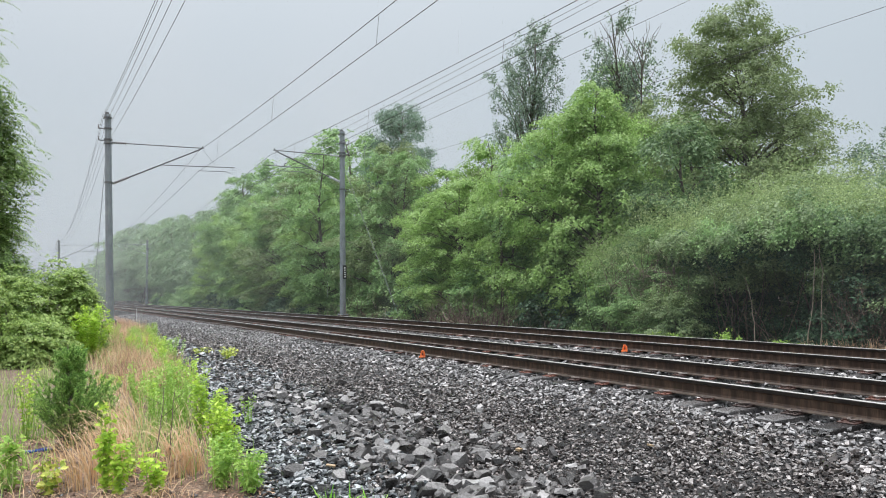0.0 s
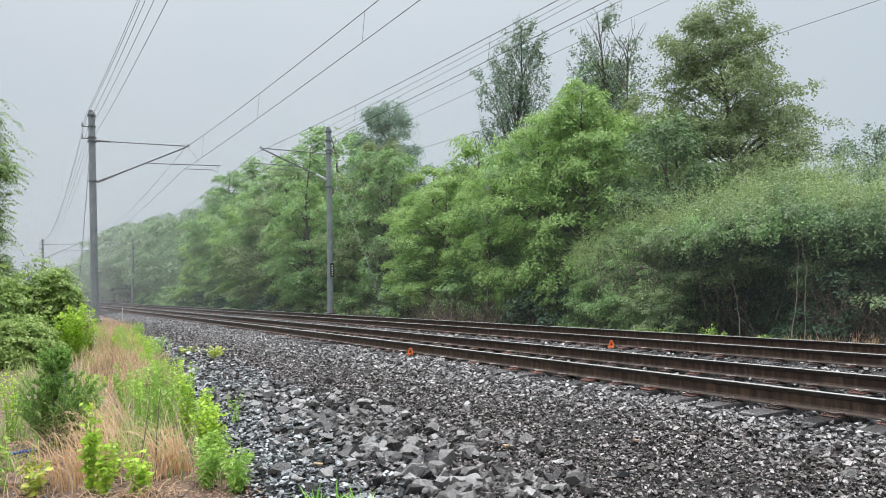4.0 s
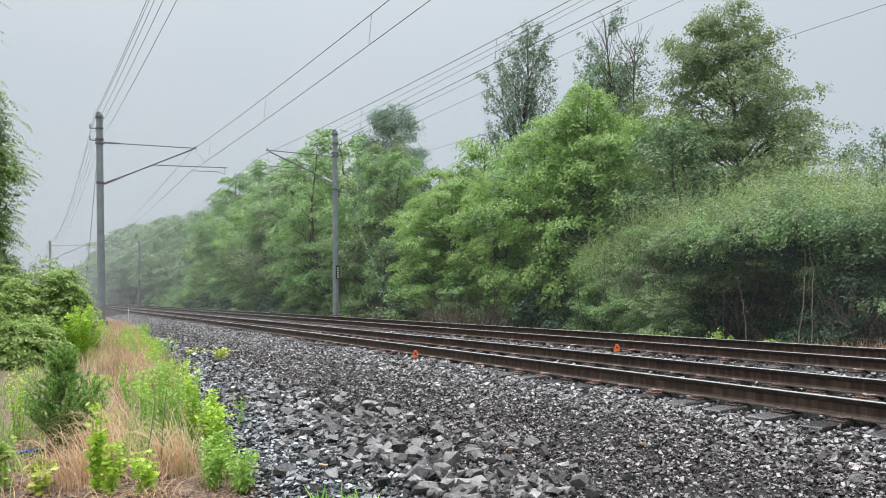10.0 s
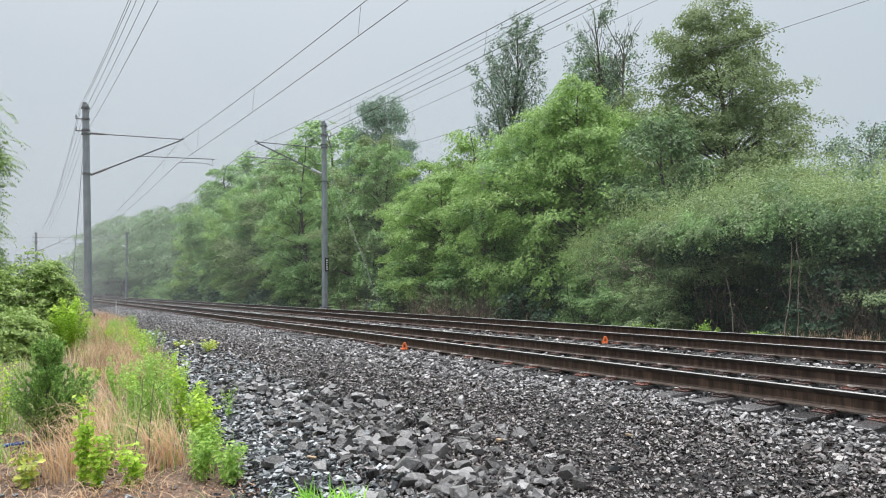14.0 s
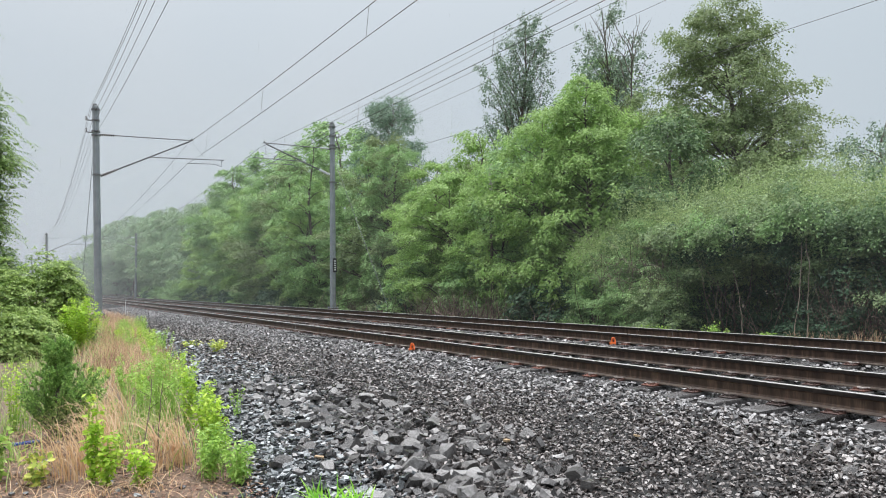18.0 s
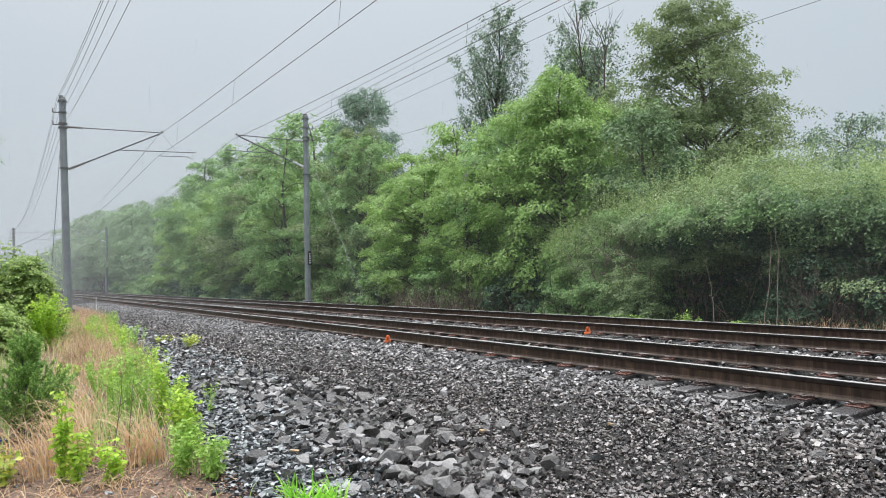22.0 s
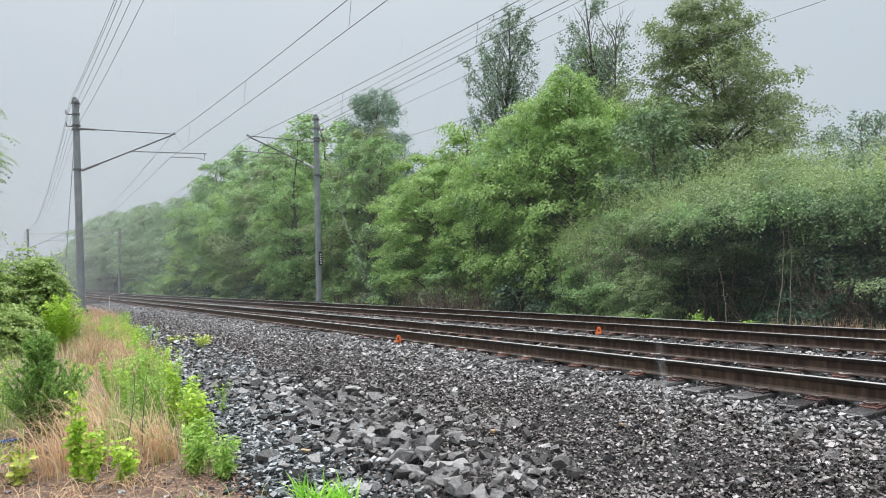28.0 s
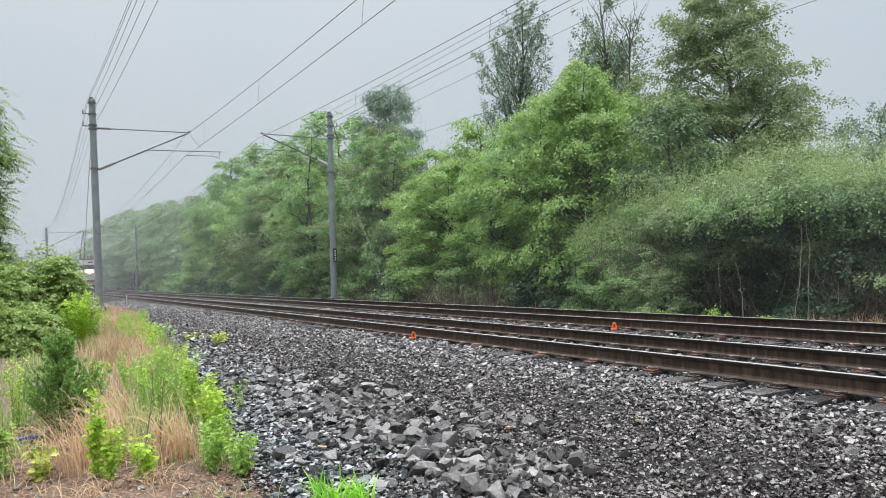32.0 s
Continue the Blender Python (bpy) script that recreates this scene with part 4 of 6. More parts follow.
def shrub(name, seed, rx, ry, h, n_puffs, puff_r, n_leaves, leaf, mat, label, stems=14, low=0.05, flat=0.6, category="shrub", sprigs=0, bark=None, split=False, sprig_mat=None, shoot=1.0):
    """A domed shrub: stems, leaf puffs over its outer shell, upright sprigs on its top."""
    rng = np.random.default_rng(seed)
    t = new(name)
    t.empty_display_size = 0.2
    tagged(t, label, category)
    el = np.arcsin(low + (1 - low) * rng.random(n_puffs))
    az = rng.random(n_puffs) * 2 * np.pi
    k = 0.72 + 0.3 * rng.random(n_puffs)
    P = np.stack([rx * k * np.cos(el) * np.cos(az), ry * k * np.cos(el) * np.sin(az), h * k * np.sin(el)], -1)
    R = puff_r * (0.6 + 0.8 * rng.random(n_puffs))
    b = Build()
    for i in rng.permutation(n_puffs)[:stems]:
        root = (P[i, 0] * 0.25 + rng.normal() * 0.1, P[i, 1] * 0.25 + rng.normal() * 0.1, -0.15)
        if split:
            b = Build()
        b.tube(wobble(rng, root, P[i], 6, 0.1), np.linspace(0.03, 0.008, 6) * (0.3 + h / 6), 5, cap=False)
        if split:
            part("stem", b, bark or M_BARK, t)
    if not split:
        tagged(part("branchwork", b, bark or M_BARK, t), kind="stuff")
    V, Q = puffs(rng, P, R, n_leaves, leaf, flat, unit(P / [rx, ry, h]))
    if sprigs:
        keep = P[P[:, 2] > h * 0.55]
        base = keep[rng.integers(len(keep), size=sprigs)] + rng.normal(size=(sprigs, 3)) * puff_r * [0.8, 0.8, 0.3]
        ln = puff_r * (0.8 + 1.4 * rng.random(sprigs)) * shoot
        s = rng.random((sprigs, 9))
        lean = rng.normal(size=(sprigs, 1, 3)) * [0.25, 0.25, 0]
        C = (base[:, None] + (np.array([0, 0, 1]) + lean) * (ln[:, None] * s)[..., None] + [0, 0, 0.15]).reshape(-1, 3) + rng.normal(size=(sprigs * 9, 3)) * 0.03
        V2, Q2 = leaf_quads(rng, C, unit(rng.normal(size=C.shape) + [0, 0, 0.4]), leaf * 0.8, leaf * 0.4)
        tagged(part("new_growth", mesh_np("new_growth", V2, Q2), sprig_mat or mat, t, "upright new shoots, paled for the light on top" if sprig_mat else ""), kind="stuff")
    part("leaves", mesh_np("leaves", V, Q), mat, t)
    return t


def thicket():
    """The big olive thicket across the tracks: feathery tops over vines whose leaf colour darkens below as shade would,
    round a hollow.
    """
    lab = "large domed olive-green thicket with feathery shoots over a dark hollow"
    spec = [  # x, y, rx, ry, height over the ground, low, seed, leaves
        (18.0, 18.6, 1.9, 1.7, 3.3, 0.0, 51, 30000), (17.7, 16.2, 2.1, 1.8, 4.0, 0.0, 52, 36000), (17.9, 13.9, 2.4, 1.8, 4.25, 0.5, 53, 34000), (18.0, 11.9, 2.5, 1.7, 4.75, 0.52, 54, 36000),
        (17.9, 9.9, 2.4, 1.7, 4.15, 0.45, 55, 34000), (17.8, 8.0, 2.3, 1.6, 3.9, 0.3, 56, 36000), (17.8, 6.2, 2.2, 1.8, 3.8, 0.1, 49, 36000), (18.2, 4.0, 2.2, 1.8, 3.7, 0.0, 57, 9000), (20.6, 14.4, 2.3, 2.4, 3.9, 0.0, 58, 9000), (20.8, 10.0, 2.3, 2.6, 3.9, 0.0, 59, 9000)]
    for x, y, rx, ry, h, low, seed, count in spec:
        t = shrub("thicket", seed, rx, ry, h, 120, 0.42, int(count * 0.85), 0.068 if count > 15000 else 0.13, L_WALL if seed in (51, 52) else L_BUSH, lab, stems=7, low=low, sprigs=1500, flat=0.48, split=True, sprig_mat=L_SPRIG, shoot=1.35)
        t.matrix_basis = pose(x, y, -0.55)
        t["group"] = "thicket shrubs"
    # Shade-dark shrubs deepen the hollow; the rear ones are added to block gaps.
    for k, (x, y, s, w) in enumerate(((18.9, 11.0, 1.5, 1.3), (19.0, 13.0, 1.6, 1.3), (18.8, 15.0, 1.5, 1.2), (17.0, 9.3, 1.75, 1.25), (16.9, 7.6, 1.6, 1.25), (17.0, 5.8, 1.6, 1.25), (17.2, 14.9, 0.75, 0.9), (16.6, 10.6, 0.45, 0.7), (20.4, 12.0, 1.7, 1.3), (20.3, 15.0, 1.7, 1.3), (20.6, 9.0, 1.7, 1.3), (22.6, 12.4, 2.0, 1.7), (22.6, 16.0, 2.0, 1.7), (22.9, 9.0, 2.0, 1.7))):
        t = shrub("vine_shrub", 160 + k, 1.2 * w, 1.2 * w, 1.5 * s, 90, 0.33, 8500, 0.085, L_SHADEVINE, "vine-covered shrub in the thicket, leaves darkened for the hollow's shade", stems=6, split=True)
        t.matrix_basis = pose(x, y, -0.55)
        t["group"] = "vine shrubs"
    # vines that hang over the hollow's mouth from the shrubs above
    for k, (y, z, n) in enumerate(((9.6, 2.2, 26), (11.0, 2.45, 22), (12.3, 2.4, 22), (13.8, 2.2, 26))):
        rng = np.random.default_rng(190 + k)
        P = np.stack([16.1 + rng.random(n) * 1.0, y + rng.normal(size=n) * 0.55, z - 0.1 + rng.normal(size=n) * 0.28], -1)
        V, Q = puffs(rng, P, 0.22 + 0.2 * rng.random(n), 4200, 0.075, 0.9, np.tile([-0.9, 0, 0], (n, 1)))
        v = tagged(part("hanging_vine", mesh_np("hanging_vine", V, Q), L_SHADEVINE), "green vine over the hollow, darkened for its shade", "vine", "hanging vines")
    # leafy vines over the hollow: leaf tones paler on the brow, darker in the drapes beside it, as shade falls
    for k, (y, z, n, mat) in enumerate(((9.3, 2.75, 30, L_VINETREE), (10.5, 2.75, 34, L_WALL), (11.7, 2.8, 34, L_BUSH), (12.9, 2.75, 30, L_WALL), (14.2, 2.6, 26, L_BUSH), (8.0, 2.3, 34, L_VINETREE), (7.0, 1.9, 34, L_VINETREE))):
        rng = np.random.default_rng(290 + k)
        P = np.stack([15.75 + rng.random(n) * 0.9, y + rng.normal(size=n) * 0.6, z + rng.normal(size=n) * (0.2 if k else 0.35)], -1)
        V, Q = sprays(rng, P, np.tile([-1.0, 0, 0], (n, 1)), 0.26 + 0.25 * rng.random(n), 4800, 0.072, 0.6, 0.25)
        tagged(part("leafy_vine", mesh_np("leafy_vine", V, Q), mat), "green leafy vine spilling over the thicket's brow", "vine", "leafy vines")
    t = shrub("low_shrub", 57, 0.75, 1.3, 1.75, 90, 0.26, 13000, 0.058, L_BUSH, "low olive shrub at the thicket's foot", stems=8, sprigs=160, split=True, sprig_mat=L_SPRIG)
    t.matrix_basis = pose(15.95, 14.9, -0.55)
    # a grey-brown tangle of dead vines on the flank
    rng = np.random.default_rng(203)
    b = Build()
    for i in range(150):
        p = np.array([15.75 + rng.random() * 0.4, rng.uniform(14.6, 17.6), 1.45 + rng.normal() * 0.4])
        b.tube(wobble(rng, p, p + rng.normal(size=3) * [0.15, 0.5, 0.45], 5, 0.14), np.linspace(0.008, 0.004, 5), 3, cap=False)
    tagged(part("dead_vines", b, M_TWIG), "tangle of dead brown vines on the thicket's flank", "brush", kind="stuff")
    # fine dry brush at the thicket's near end
    rng = np.random.default_rng(207)
    b = Build()
    for i in range(260):
        p = np.array([15.5 + rng.random() * 0.7, rng.uniform(6.2, 9.8), rng.uniform(-0.5, 0.6)])
        b.tube(wobble(rng, p, p + rng.normal(size=3) * [0.15, 0.45, 0.2] + [0, 0, 0.3 + 0.9 * rng.random()], 6, 0.16), np.linspace(0.005, 0.0025, 6), 3, cap=False)
    tagged(part("dead_brush", b, M_TWIG), "fine brown dry brush at the thicket's foot", "brush", kind="stuff")
    # dead stems inside the hollow, before the shade-dark vines
    rng = np.random.default_rng(3)
    b = Build()
    for i in range(230):
        y = rng.uniform(4.0, 19.0)
        x = rng.uniform(16.3, 18.6)
        hgt = rng.uniform(0.7, 2.6)
        b.tube(wobble(rng, (x, y, -0.55), (x + rng.normal() * 0.5, y + rng.normal() * 0.6, -0.5 + hgt), 5, 0.12), np.linspace(0.012, 0.004, 5), 4, cap=False)
    tagged(part("dead_brush", b, M_TWIG), "tangle of dead brown stems under the thicket", "brush", kind="stuff")
    b = Build()
    for i in range(400):
        y = rng.uniform(23.0, 29.4) if i < 270 else rng.uniform(20.0, 46.0)
        x = rng.uniform(15.4, 16.5)
        b.tube(wobble(rng, (x, y, -0.6), (x + rng.normal() * 0.5, y + rng.normal() * 0.7, -0.5 + rng.uniform(0.4, 1.1 + rng.random() * 1.0)), 5, 0.16), np.linspace(0.013, 0.004, 5), 4, cap=False)
    tagged(part("dead_brush", b, M_TWIG), "reddish brown dead brush before the trees", "brush", kind="stuff")
    V, F = blades(rng, (P := scatter(rng, [(15.3 + rng.normal() * 0.2, rng.uniform(7.2, 10.2)) for k in range(26)] + [(15.2, 8.6), (15.3, 8.9), (15.2, 8.3)], 24, 0.12)), 0.35 + 0.5 * rng.random(len(P)), 0.5, 0.012)
    tagged(part("dry_grass", mesh_np("dry_grass", V, F), L_TAN), "pale dry grass at the foot of the thicket", "grass", kind="stuff")
    for i, (x, y, h, lean) in enumerate(((15.5, 10.1, 2.7, 0.03), (15.5, 10.38, 2.6, -0.12), (15.9, 12.0, 2.0, 0.5))):
        b = Build()
        b.tube(wobble(rng, (x, y, -0.5), (x + 0.3, y + lean, -0.5 + h), 9, 0.035), np.linspace(0.014, 0.007, 9), 6)
        tagged(part("sapling", b, M_PALEBARK), "thin pale leafless sapling at the thicket's edge", "sapling", "pale saplings")


def understorey():
    a = shrub("undergrowth_shrub", 61, 1.5, 1.5, 2.6, 34, 0.5, 3600, 0.16, L_WALL, "green undergrowth at the foot of the trees", stems=12)
    b = shrub("undergrowth_shrub", 62, 1.4, 1.6, 1.9, 30, 0.45, 3000, 0.15, L_SHADEVINE, "vine-covered undergrowth in shade-dark leaves at the foot of the trees", stems=12)
    c = shrub("dry_shrub", 63, 1.5, 1.5, 1.6, 22, 0.45, 420, 0.12, L_BUSH, "mostly dead brown brush at the foot of the trees", stems=60, bark=M_TWIG)
    r = random.Random(9)
    first = {a: True, b: True, c: True}
    y = 17.5
    while y < 130:
        for x0 in (17.3, 19.5):
            src = r.choice((a, b, c)) if 24 < y < 36 else r.choice((a, b, b, a, c))
            x = x0 + r.uniform(-0.5, 0.5) + float(bend(y)) + (1.4 if 36 < y < 47 else 0.0)
            m = pose(x, y, -0.6, 0, 0, r.uniform(0, 360)) @ Matrix.Scale(r.uniform(0.75, 1.3), 4)
            if first[src]:
                first[src] = False
                src.matrix_basis = m
                src["group"] = "undergrowth"
            else:
                copy_thing(src, m)["group"] = "undergrowth"
        y += r.uniform(2.0, 3.0) * (1 if y < 60 else 1.6)


understorey()


# ---- left side: tall tree and bushes by the verge ----
def left_bank():
    t = tree("tall_tree", 71, 13.5, [(0.06, 2.0), (0.13, 1.95), (0.2, 1.75), (0.3, 1.3), (0.4, 1.55), (0.5, 1.3), (0.67, 0.8), (0.8, 0.6), (0.97, 0.3)], 150, 5, 0.5, 46000, 0.12, L_SUMAC, "tall dark green tree with drooping compound leaves on the verge", trunk_r=0.2, rise=0.5, sag=0.12, flat=0.25, lean=0.005, inner=0.3, compound=7500)
    t.matrix_basis = pose(-2.55, 26.4, -0.35)
    for x, y, rx, ry, h, mat, seed, lab in (
        (-0.9, 22.2, 1.5, 1.4, 2.6, L_VERGE, 72, "dense dark green bush beside the verge"),
        (0.35, 22.9, 1.15, 1.2, 2.7, L_VERGE, 73, "dense dark green bush beside the verge"),
        (-2.6, 21.0, 1.6, 1.5, 2.5, L_VERGE, 74, "tall green bush at the edge of the verge"),
        (-4.6, 21.5, 1.8, 1.6, 2.9, L_VERGE, 76, "dense dark green bush beside the verge"),
        (0.72, 22.7, 0.62, 0.7, 2.35, L_VERGE, 79, "dense dark green bush beside the verge"),
        (-0.2, 20.6, 0.8, 0.7, 1.2, L_VERGE, 78, "low green bush at the edge of the verge"),
        (-1.4, 25.6, 1.4, 1.4, 3.5, L_SUMAC, 77, "tall dark green bush at the edge of the verge")):
        s = shrub("verge_bush", seed, rx, ry, h, 120, 0.27, 9000, 0.09, mat, lab, stems=8, sprigs=40, flat=0.45, split=True, shoot=0.4)
        rng = np.random.default_rng(seed + 500)
        az, el = rng.random(230) * 2 * np.pi, np.arcsin(0.1 + 0.9 * rng.random(230))
        d = np.stack([np.cos(el) * np.cos(az), np.cos(el) * np.sin(az), np.sin(el)], -1)
        V, Q = fronds(rng, d * [rx, ry, h] * (0.8 + 0.22 * rng.random((230, 1))), d, 0.38, 7, 0.13)
        part("compound_leaves", mesh_np("compound_leaves", V, Q), mat, s, "drooping compound leaves")
        s.matrix_basis = pose(x, y, -0.36)
        s["group"] = "bushes on the verge"


left_bank()


def blades(rng, base, height, lean, width, segs=4, droop=0.5, toward=None):
    """Curved tapering blades, each a strip of quads."""
    n = len(base)
    az = rng.random(n) * 2 * np.pi if toward is None else toward + rng.normal(size=n) * 0.8
    out = np.stack([np.cos(az), np.sin(az), np.zeros(n)], -1)
    side = np.stack([-np.sin(az + rng.normal(size=n) * 0.8), np.cos(az), np.zeros(n)], -1)
    h, ln = height[:, None], (lean * (0.3 + rng.random(n)))[:, None]
    V = []
    for k in range(segs + 1):
        s = k / segs
        c = base + out * (ln * h * s ** 2) + np.array([0, 0, 1.0]) * (h * (s - droop * ln * s ** 3))
        w = width * (1 - s) ** 0.7 + 0.0006
        V += [c - side * w / 2, c + side * w / 2]
    V = np.stack(V, 1)
    q = np.array([(2 * k, 2 * k + 1, 2 * k + 3, 2 * k + 2) for k in range(segs)])
    F = (np.arange(n)[:, None, None] * (2 * segs + 2) + q[None]).reshape(-1, 4)
    return V.reshape(-1, 3), F


def scatter(rng, spots, per, spread):
    """Points in tufts round the spots."""
    spots = np.asarray(spots, float)
    P = np.repeat(spots, per, 0) + rng.normal(size=(len(spots) * per, 2)) * spread
    return np.concatenate([P, ground_z(P[:, 0], P[:, 1])[:, None]], 1)


def verge_grass():
    rng = np.random.default_rng(17)
    # straw tufts: near ones by hand, the strip running off along the line by chance
    near = [(0.28, 7.1), (0.36, 7.3), (0.60, 7.35), (0.68, 7.6), (1.04, 7.0), (1.16, 7.2), (1.24, 7.1), (-0.6, 8.6), (-0.58, 8.3), (-0.7, 9.3), (-0.75, 8.9), (0.75, 8.4), (0.85, 8.9), (0.6, 8.2), (0.9, 9.6), (0.5, 10.4)]
    V1, F1 = blades(rng, (P := scatter(rng, near, 46, 0.08)), 0.5 + 0.6 * rng.random(len(P)) ** 1.4, 0.75, 0.009, 8, 0.95, 2.6)
    # flattened straw on the bare ground
    low = [(x, y) for x, y in zip(rng.uniform(-0.5, 1.5, 60), rng.uniform(5.6, 8.6, 60))]
    V4, F4 = blades(rng, (P := scatter(rng, low, 9, 0.12)), 0.10 + 0.16 * rng.random(len(P)), 2.2, 0.007, 5, 0.42)
    V1, F1 = np.concatenate([V1, V4]), np.concatenate([F1, F4 + len(V1)])
    strip = []
    while len(strip) < 400:
        y = 10 + 36 * rng.random() ** 1.2
        x = float(edge(y)) - 0.35 - abs(rng.normal()) * (0.5 + 0.012 * y)
        if x > -1.5 and not (y < 22 and x < 0.02 * y) and not (y < 13 and x > 1.0):
            strip.append((x, y))
    tagged(part("dry_grass", mesh_np("dry_grass", V1, F1), L_TAN), "dry straw-coloured grass tufts on the verge", "grass", kind="stuff")
    for name, mat, spots, tall in (("dry_grass", L_TAN, strip[:210], 0.4), ("russet_grass", L_RUSSET, strip[210:], 0.34)):
        V, F = blades(rng, (P := scatter(rng, spots, 26, 0.2)), 0.2 + tall * rng.random(len(P)), 0.5, 0.010)
        tagged(part(name, mesh_np(name, V, F), mat), ("straw-coloured" if mat is L_TAN else "reddish brown") + " dry grass along the line", "grass", kind="stuff")
    green = []
    while len(green) < 800:
        y = 6.5 + 34 * rng.random() ** 1.3
        x = rng.uniform(-3.5 - 0.05 * y, float(edge(y)) - 0.1)
        if (y < 9.0 and -0.15 < x < 0.5) or (y < 7.6 and -0.3 < x < 1.2):
            continue
        green.append((x, y))
    V, F = blades(rng, (P := scatter(rng, green, 22, 0.12)), 0.12 + 0.34 * rng.random(len(P)), 0.5, 0.009)
    back = [(x, y) for x, y in zip(rng.uniform(-9, 1.2, 650), rng.uniform(-9, 5.4, 650)) if math.hypot(x, y) > 0.9]
    V3, F3 = blades(rng, (P := scatter(rng, back, 34, 0.2)), 0.06 + 0.2 * rng.random(len(P)), 0.7, 0.009)
    V, F = np.concatenate([V, V3]), np.concatenate([F, F3 + len(V)])
    tagged(part("green_grass", mesh_np("green_grass", V, F), L_GRASS), "thin green grass growing through the straw on the verge", "grass", kind="stuff")


thicket()
verge_grass()


def weed(name, seed, x, y, h, spread, n_stems, n_leaves, leaf, mat, label, ratio=0.5, group="weeds on the verge", stem_mat=None):
    """A leafy weed: thin stems with leaves all along them."""
    rng = np.random.default_rng(seed)
    t = thing(name, x, y, float(ground_z(x, y)), label, "weed", group)
    C, N = [], []
    per = max(1, n_leaves // n_stems)
    for i in range(n_stems):
        a, l = rng.random() * 2 * np.pi, spread * rng.random() ** 0.7
        tip = (math.cos(a) * l, math.sin(a) * l, h * (0.6 + 0.4 * rng.random()))
        path = wobble(rng, (math.cos(a) * l * 0.25, math.sin(a) * l * 0.25, -0.04), tip, 6, 0.05)
        b = Build()
        b.tube(path, np.linspace(0.006, 0.002, 6), 5, cap=False)
        part("stem", b, stem_mat or L_WEED, t)
        f = 0.15 + 0.85 * rng.random(per) ** 0.8
        c = np.stack([np.interp(f, np.linspace(0, 1, 6), path[:, k]) for k in range(3)], -1)
        d = unit(rng.normal(size=(per, 3)) * [1, 1, 0.3])
        C.append(c + d * leaf * 0.7)
        N.append(unit(d * 0.4 + [0, 0, 0.9] + rng.normal(size=(per, 3)) * 0.35))
    C, N = np.concatenate(C), np.concatenate(N)
    V, Q = leaf_quads(rng, C, N, leaf * (0.7 + 0.6 * rng.random(len(C))), leaf * ratio)
    part("leaves", mesh_np("leaves", V, Q), mat, t)
    return t


def weeds():
    bright, mid = "bright lime-green broadleaf weed on the verge", "leafy green weed growing among straw grass"
    weed("weed", 81, 0.44, 6.85, 0.80, 0.07, 7, 260, 0.06, L_LIME, bright, 0.72)
    weed("weed", 82, 0.54, 6.72, 0.46, 0.10, 7, 190, 0.058, L_LIME, bright, 0.7)
    weed("weed", 180, 0.80, 6.6, 0.36, 0.12, 7, 200, 0.058, L_LIME, bright, 0.7)
    weed("weed", 83, 0.70, 7.3, 0.45, 0.10, 5, 90, 0.055, L_WEED, mid, 0.55)
    weed("tall_weed", 84, 1.28, 8.9, 1.02, 0.20, 13, 400, 0.042, L_WEED, "tall thin-stemmed green weed with small leaves", 0.5)
    weed("tall_weed", 85, 1.05, 8.6, 0.92, 0.18, 11, 320, 0.042, L_WEED, "tall thin-stemmed green weed with small leaves", 0.5)
    weed("tall_weed", 181, 1.45, 9.3, 0.95, 0.18, 11, 320, 0.042, L_WEED, "tall thin-stemmed green weed with small leaves", 0.5)
    weed("weed", 86, 1.55, 8.7, 0.80, 0.10, 8, 330, 0.056, L_LIME, bright, 0.65)
    weed("weed", 87, 1.62, 8.0, 0.68, 0.15, 9, 420, 0.056, L_LIME, bright, 0.65)
    weed("weed", 88, 1.60, 7.3, 0.62, 0.17, 10, 460, 0.056, L_LIME, bright, 0.65)
    weed("weed", 89, 1.45, 6.75, 0.45, 0.2, 11, 380, 0.06, L_WEED, mid, 0.45)
    weed("weed", 90, 1.55, 6.2, 0.40, 0.2, 11, 380, 0.06, L_WEED, mid, 0.45)
    weed("weed", 91, 1.32, 6.45, 0.42, 0.16, 8, 250, 0.06, L_WEED, mid, 0.45)
    weed("weed", 92, -0.27, 7.5, 0.52, 0.13, 7, 130, 0.08, L_WEED, mid, 0.65)
    weed("weed", 93, 0.0, 7.1, 0.36, 0.14, 6, 110, 0.075, L_YELLOW, "yellow-green weed beside bare soil", 0.65)
    weed("weed", 94, -0.2, 10.0, 0.85, 0.22, 11, 420, 0.05, L_LIME, mid, 0.45)
    weed("weed", 95, 0.58, 10.0, 0.72, 0.24, 12, 460, 0.05, L_WEED, mid, 0.45)
    weed("weed", 182, 0.38, 9.6, 0.6, 0.2, 10, 360, 0.05, L_LIME, mid, 0.45)
    weed("weed", 183, 0.62, 8.9, 0.5, 0.2, 9, 260, 0.05, L_WEED, mid, 0.45)
    weed("verge_bush", 75, 1.05, 21.3, 1.5, 0.56, 34, 3600, 0.075, L_LIME, "bright lime-green bush at the foot of darker bushes", 0.5, "bushes on the verge")
    weed("weed", 96, 2.3, 9.4, 0.42, 0.12, 5, 90, 0.05, L_WEED, "sparse green weed standing in the stones", 0.4)
    weed("weed", 97, 4.05, 18.3, 0.32, 0.40, 10, 220, 0.085, L_YELLOW, "low yellow-green weed on the stones", 0.55)
    weed("weed", 98, 3.75, 20.6, 0.18, 0.32, 7, 130, 0.08, L_YELLOW, "low yellow-green weed on the stones", 0.55)
    weed("weed", 99, 15.2, 12.3, 0.75, 0.45, 12, 420, 0.09, L_WEED, "bright green weed at the thicket's edge", 0.5)
    r = random.Random(4)
    for i in range(60):
        y = 9.4 + 22 * r.random()
        x = float(edge(y)) - 0.1 - abs(r.gauss(0, 0.6))
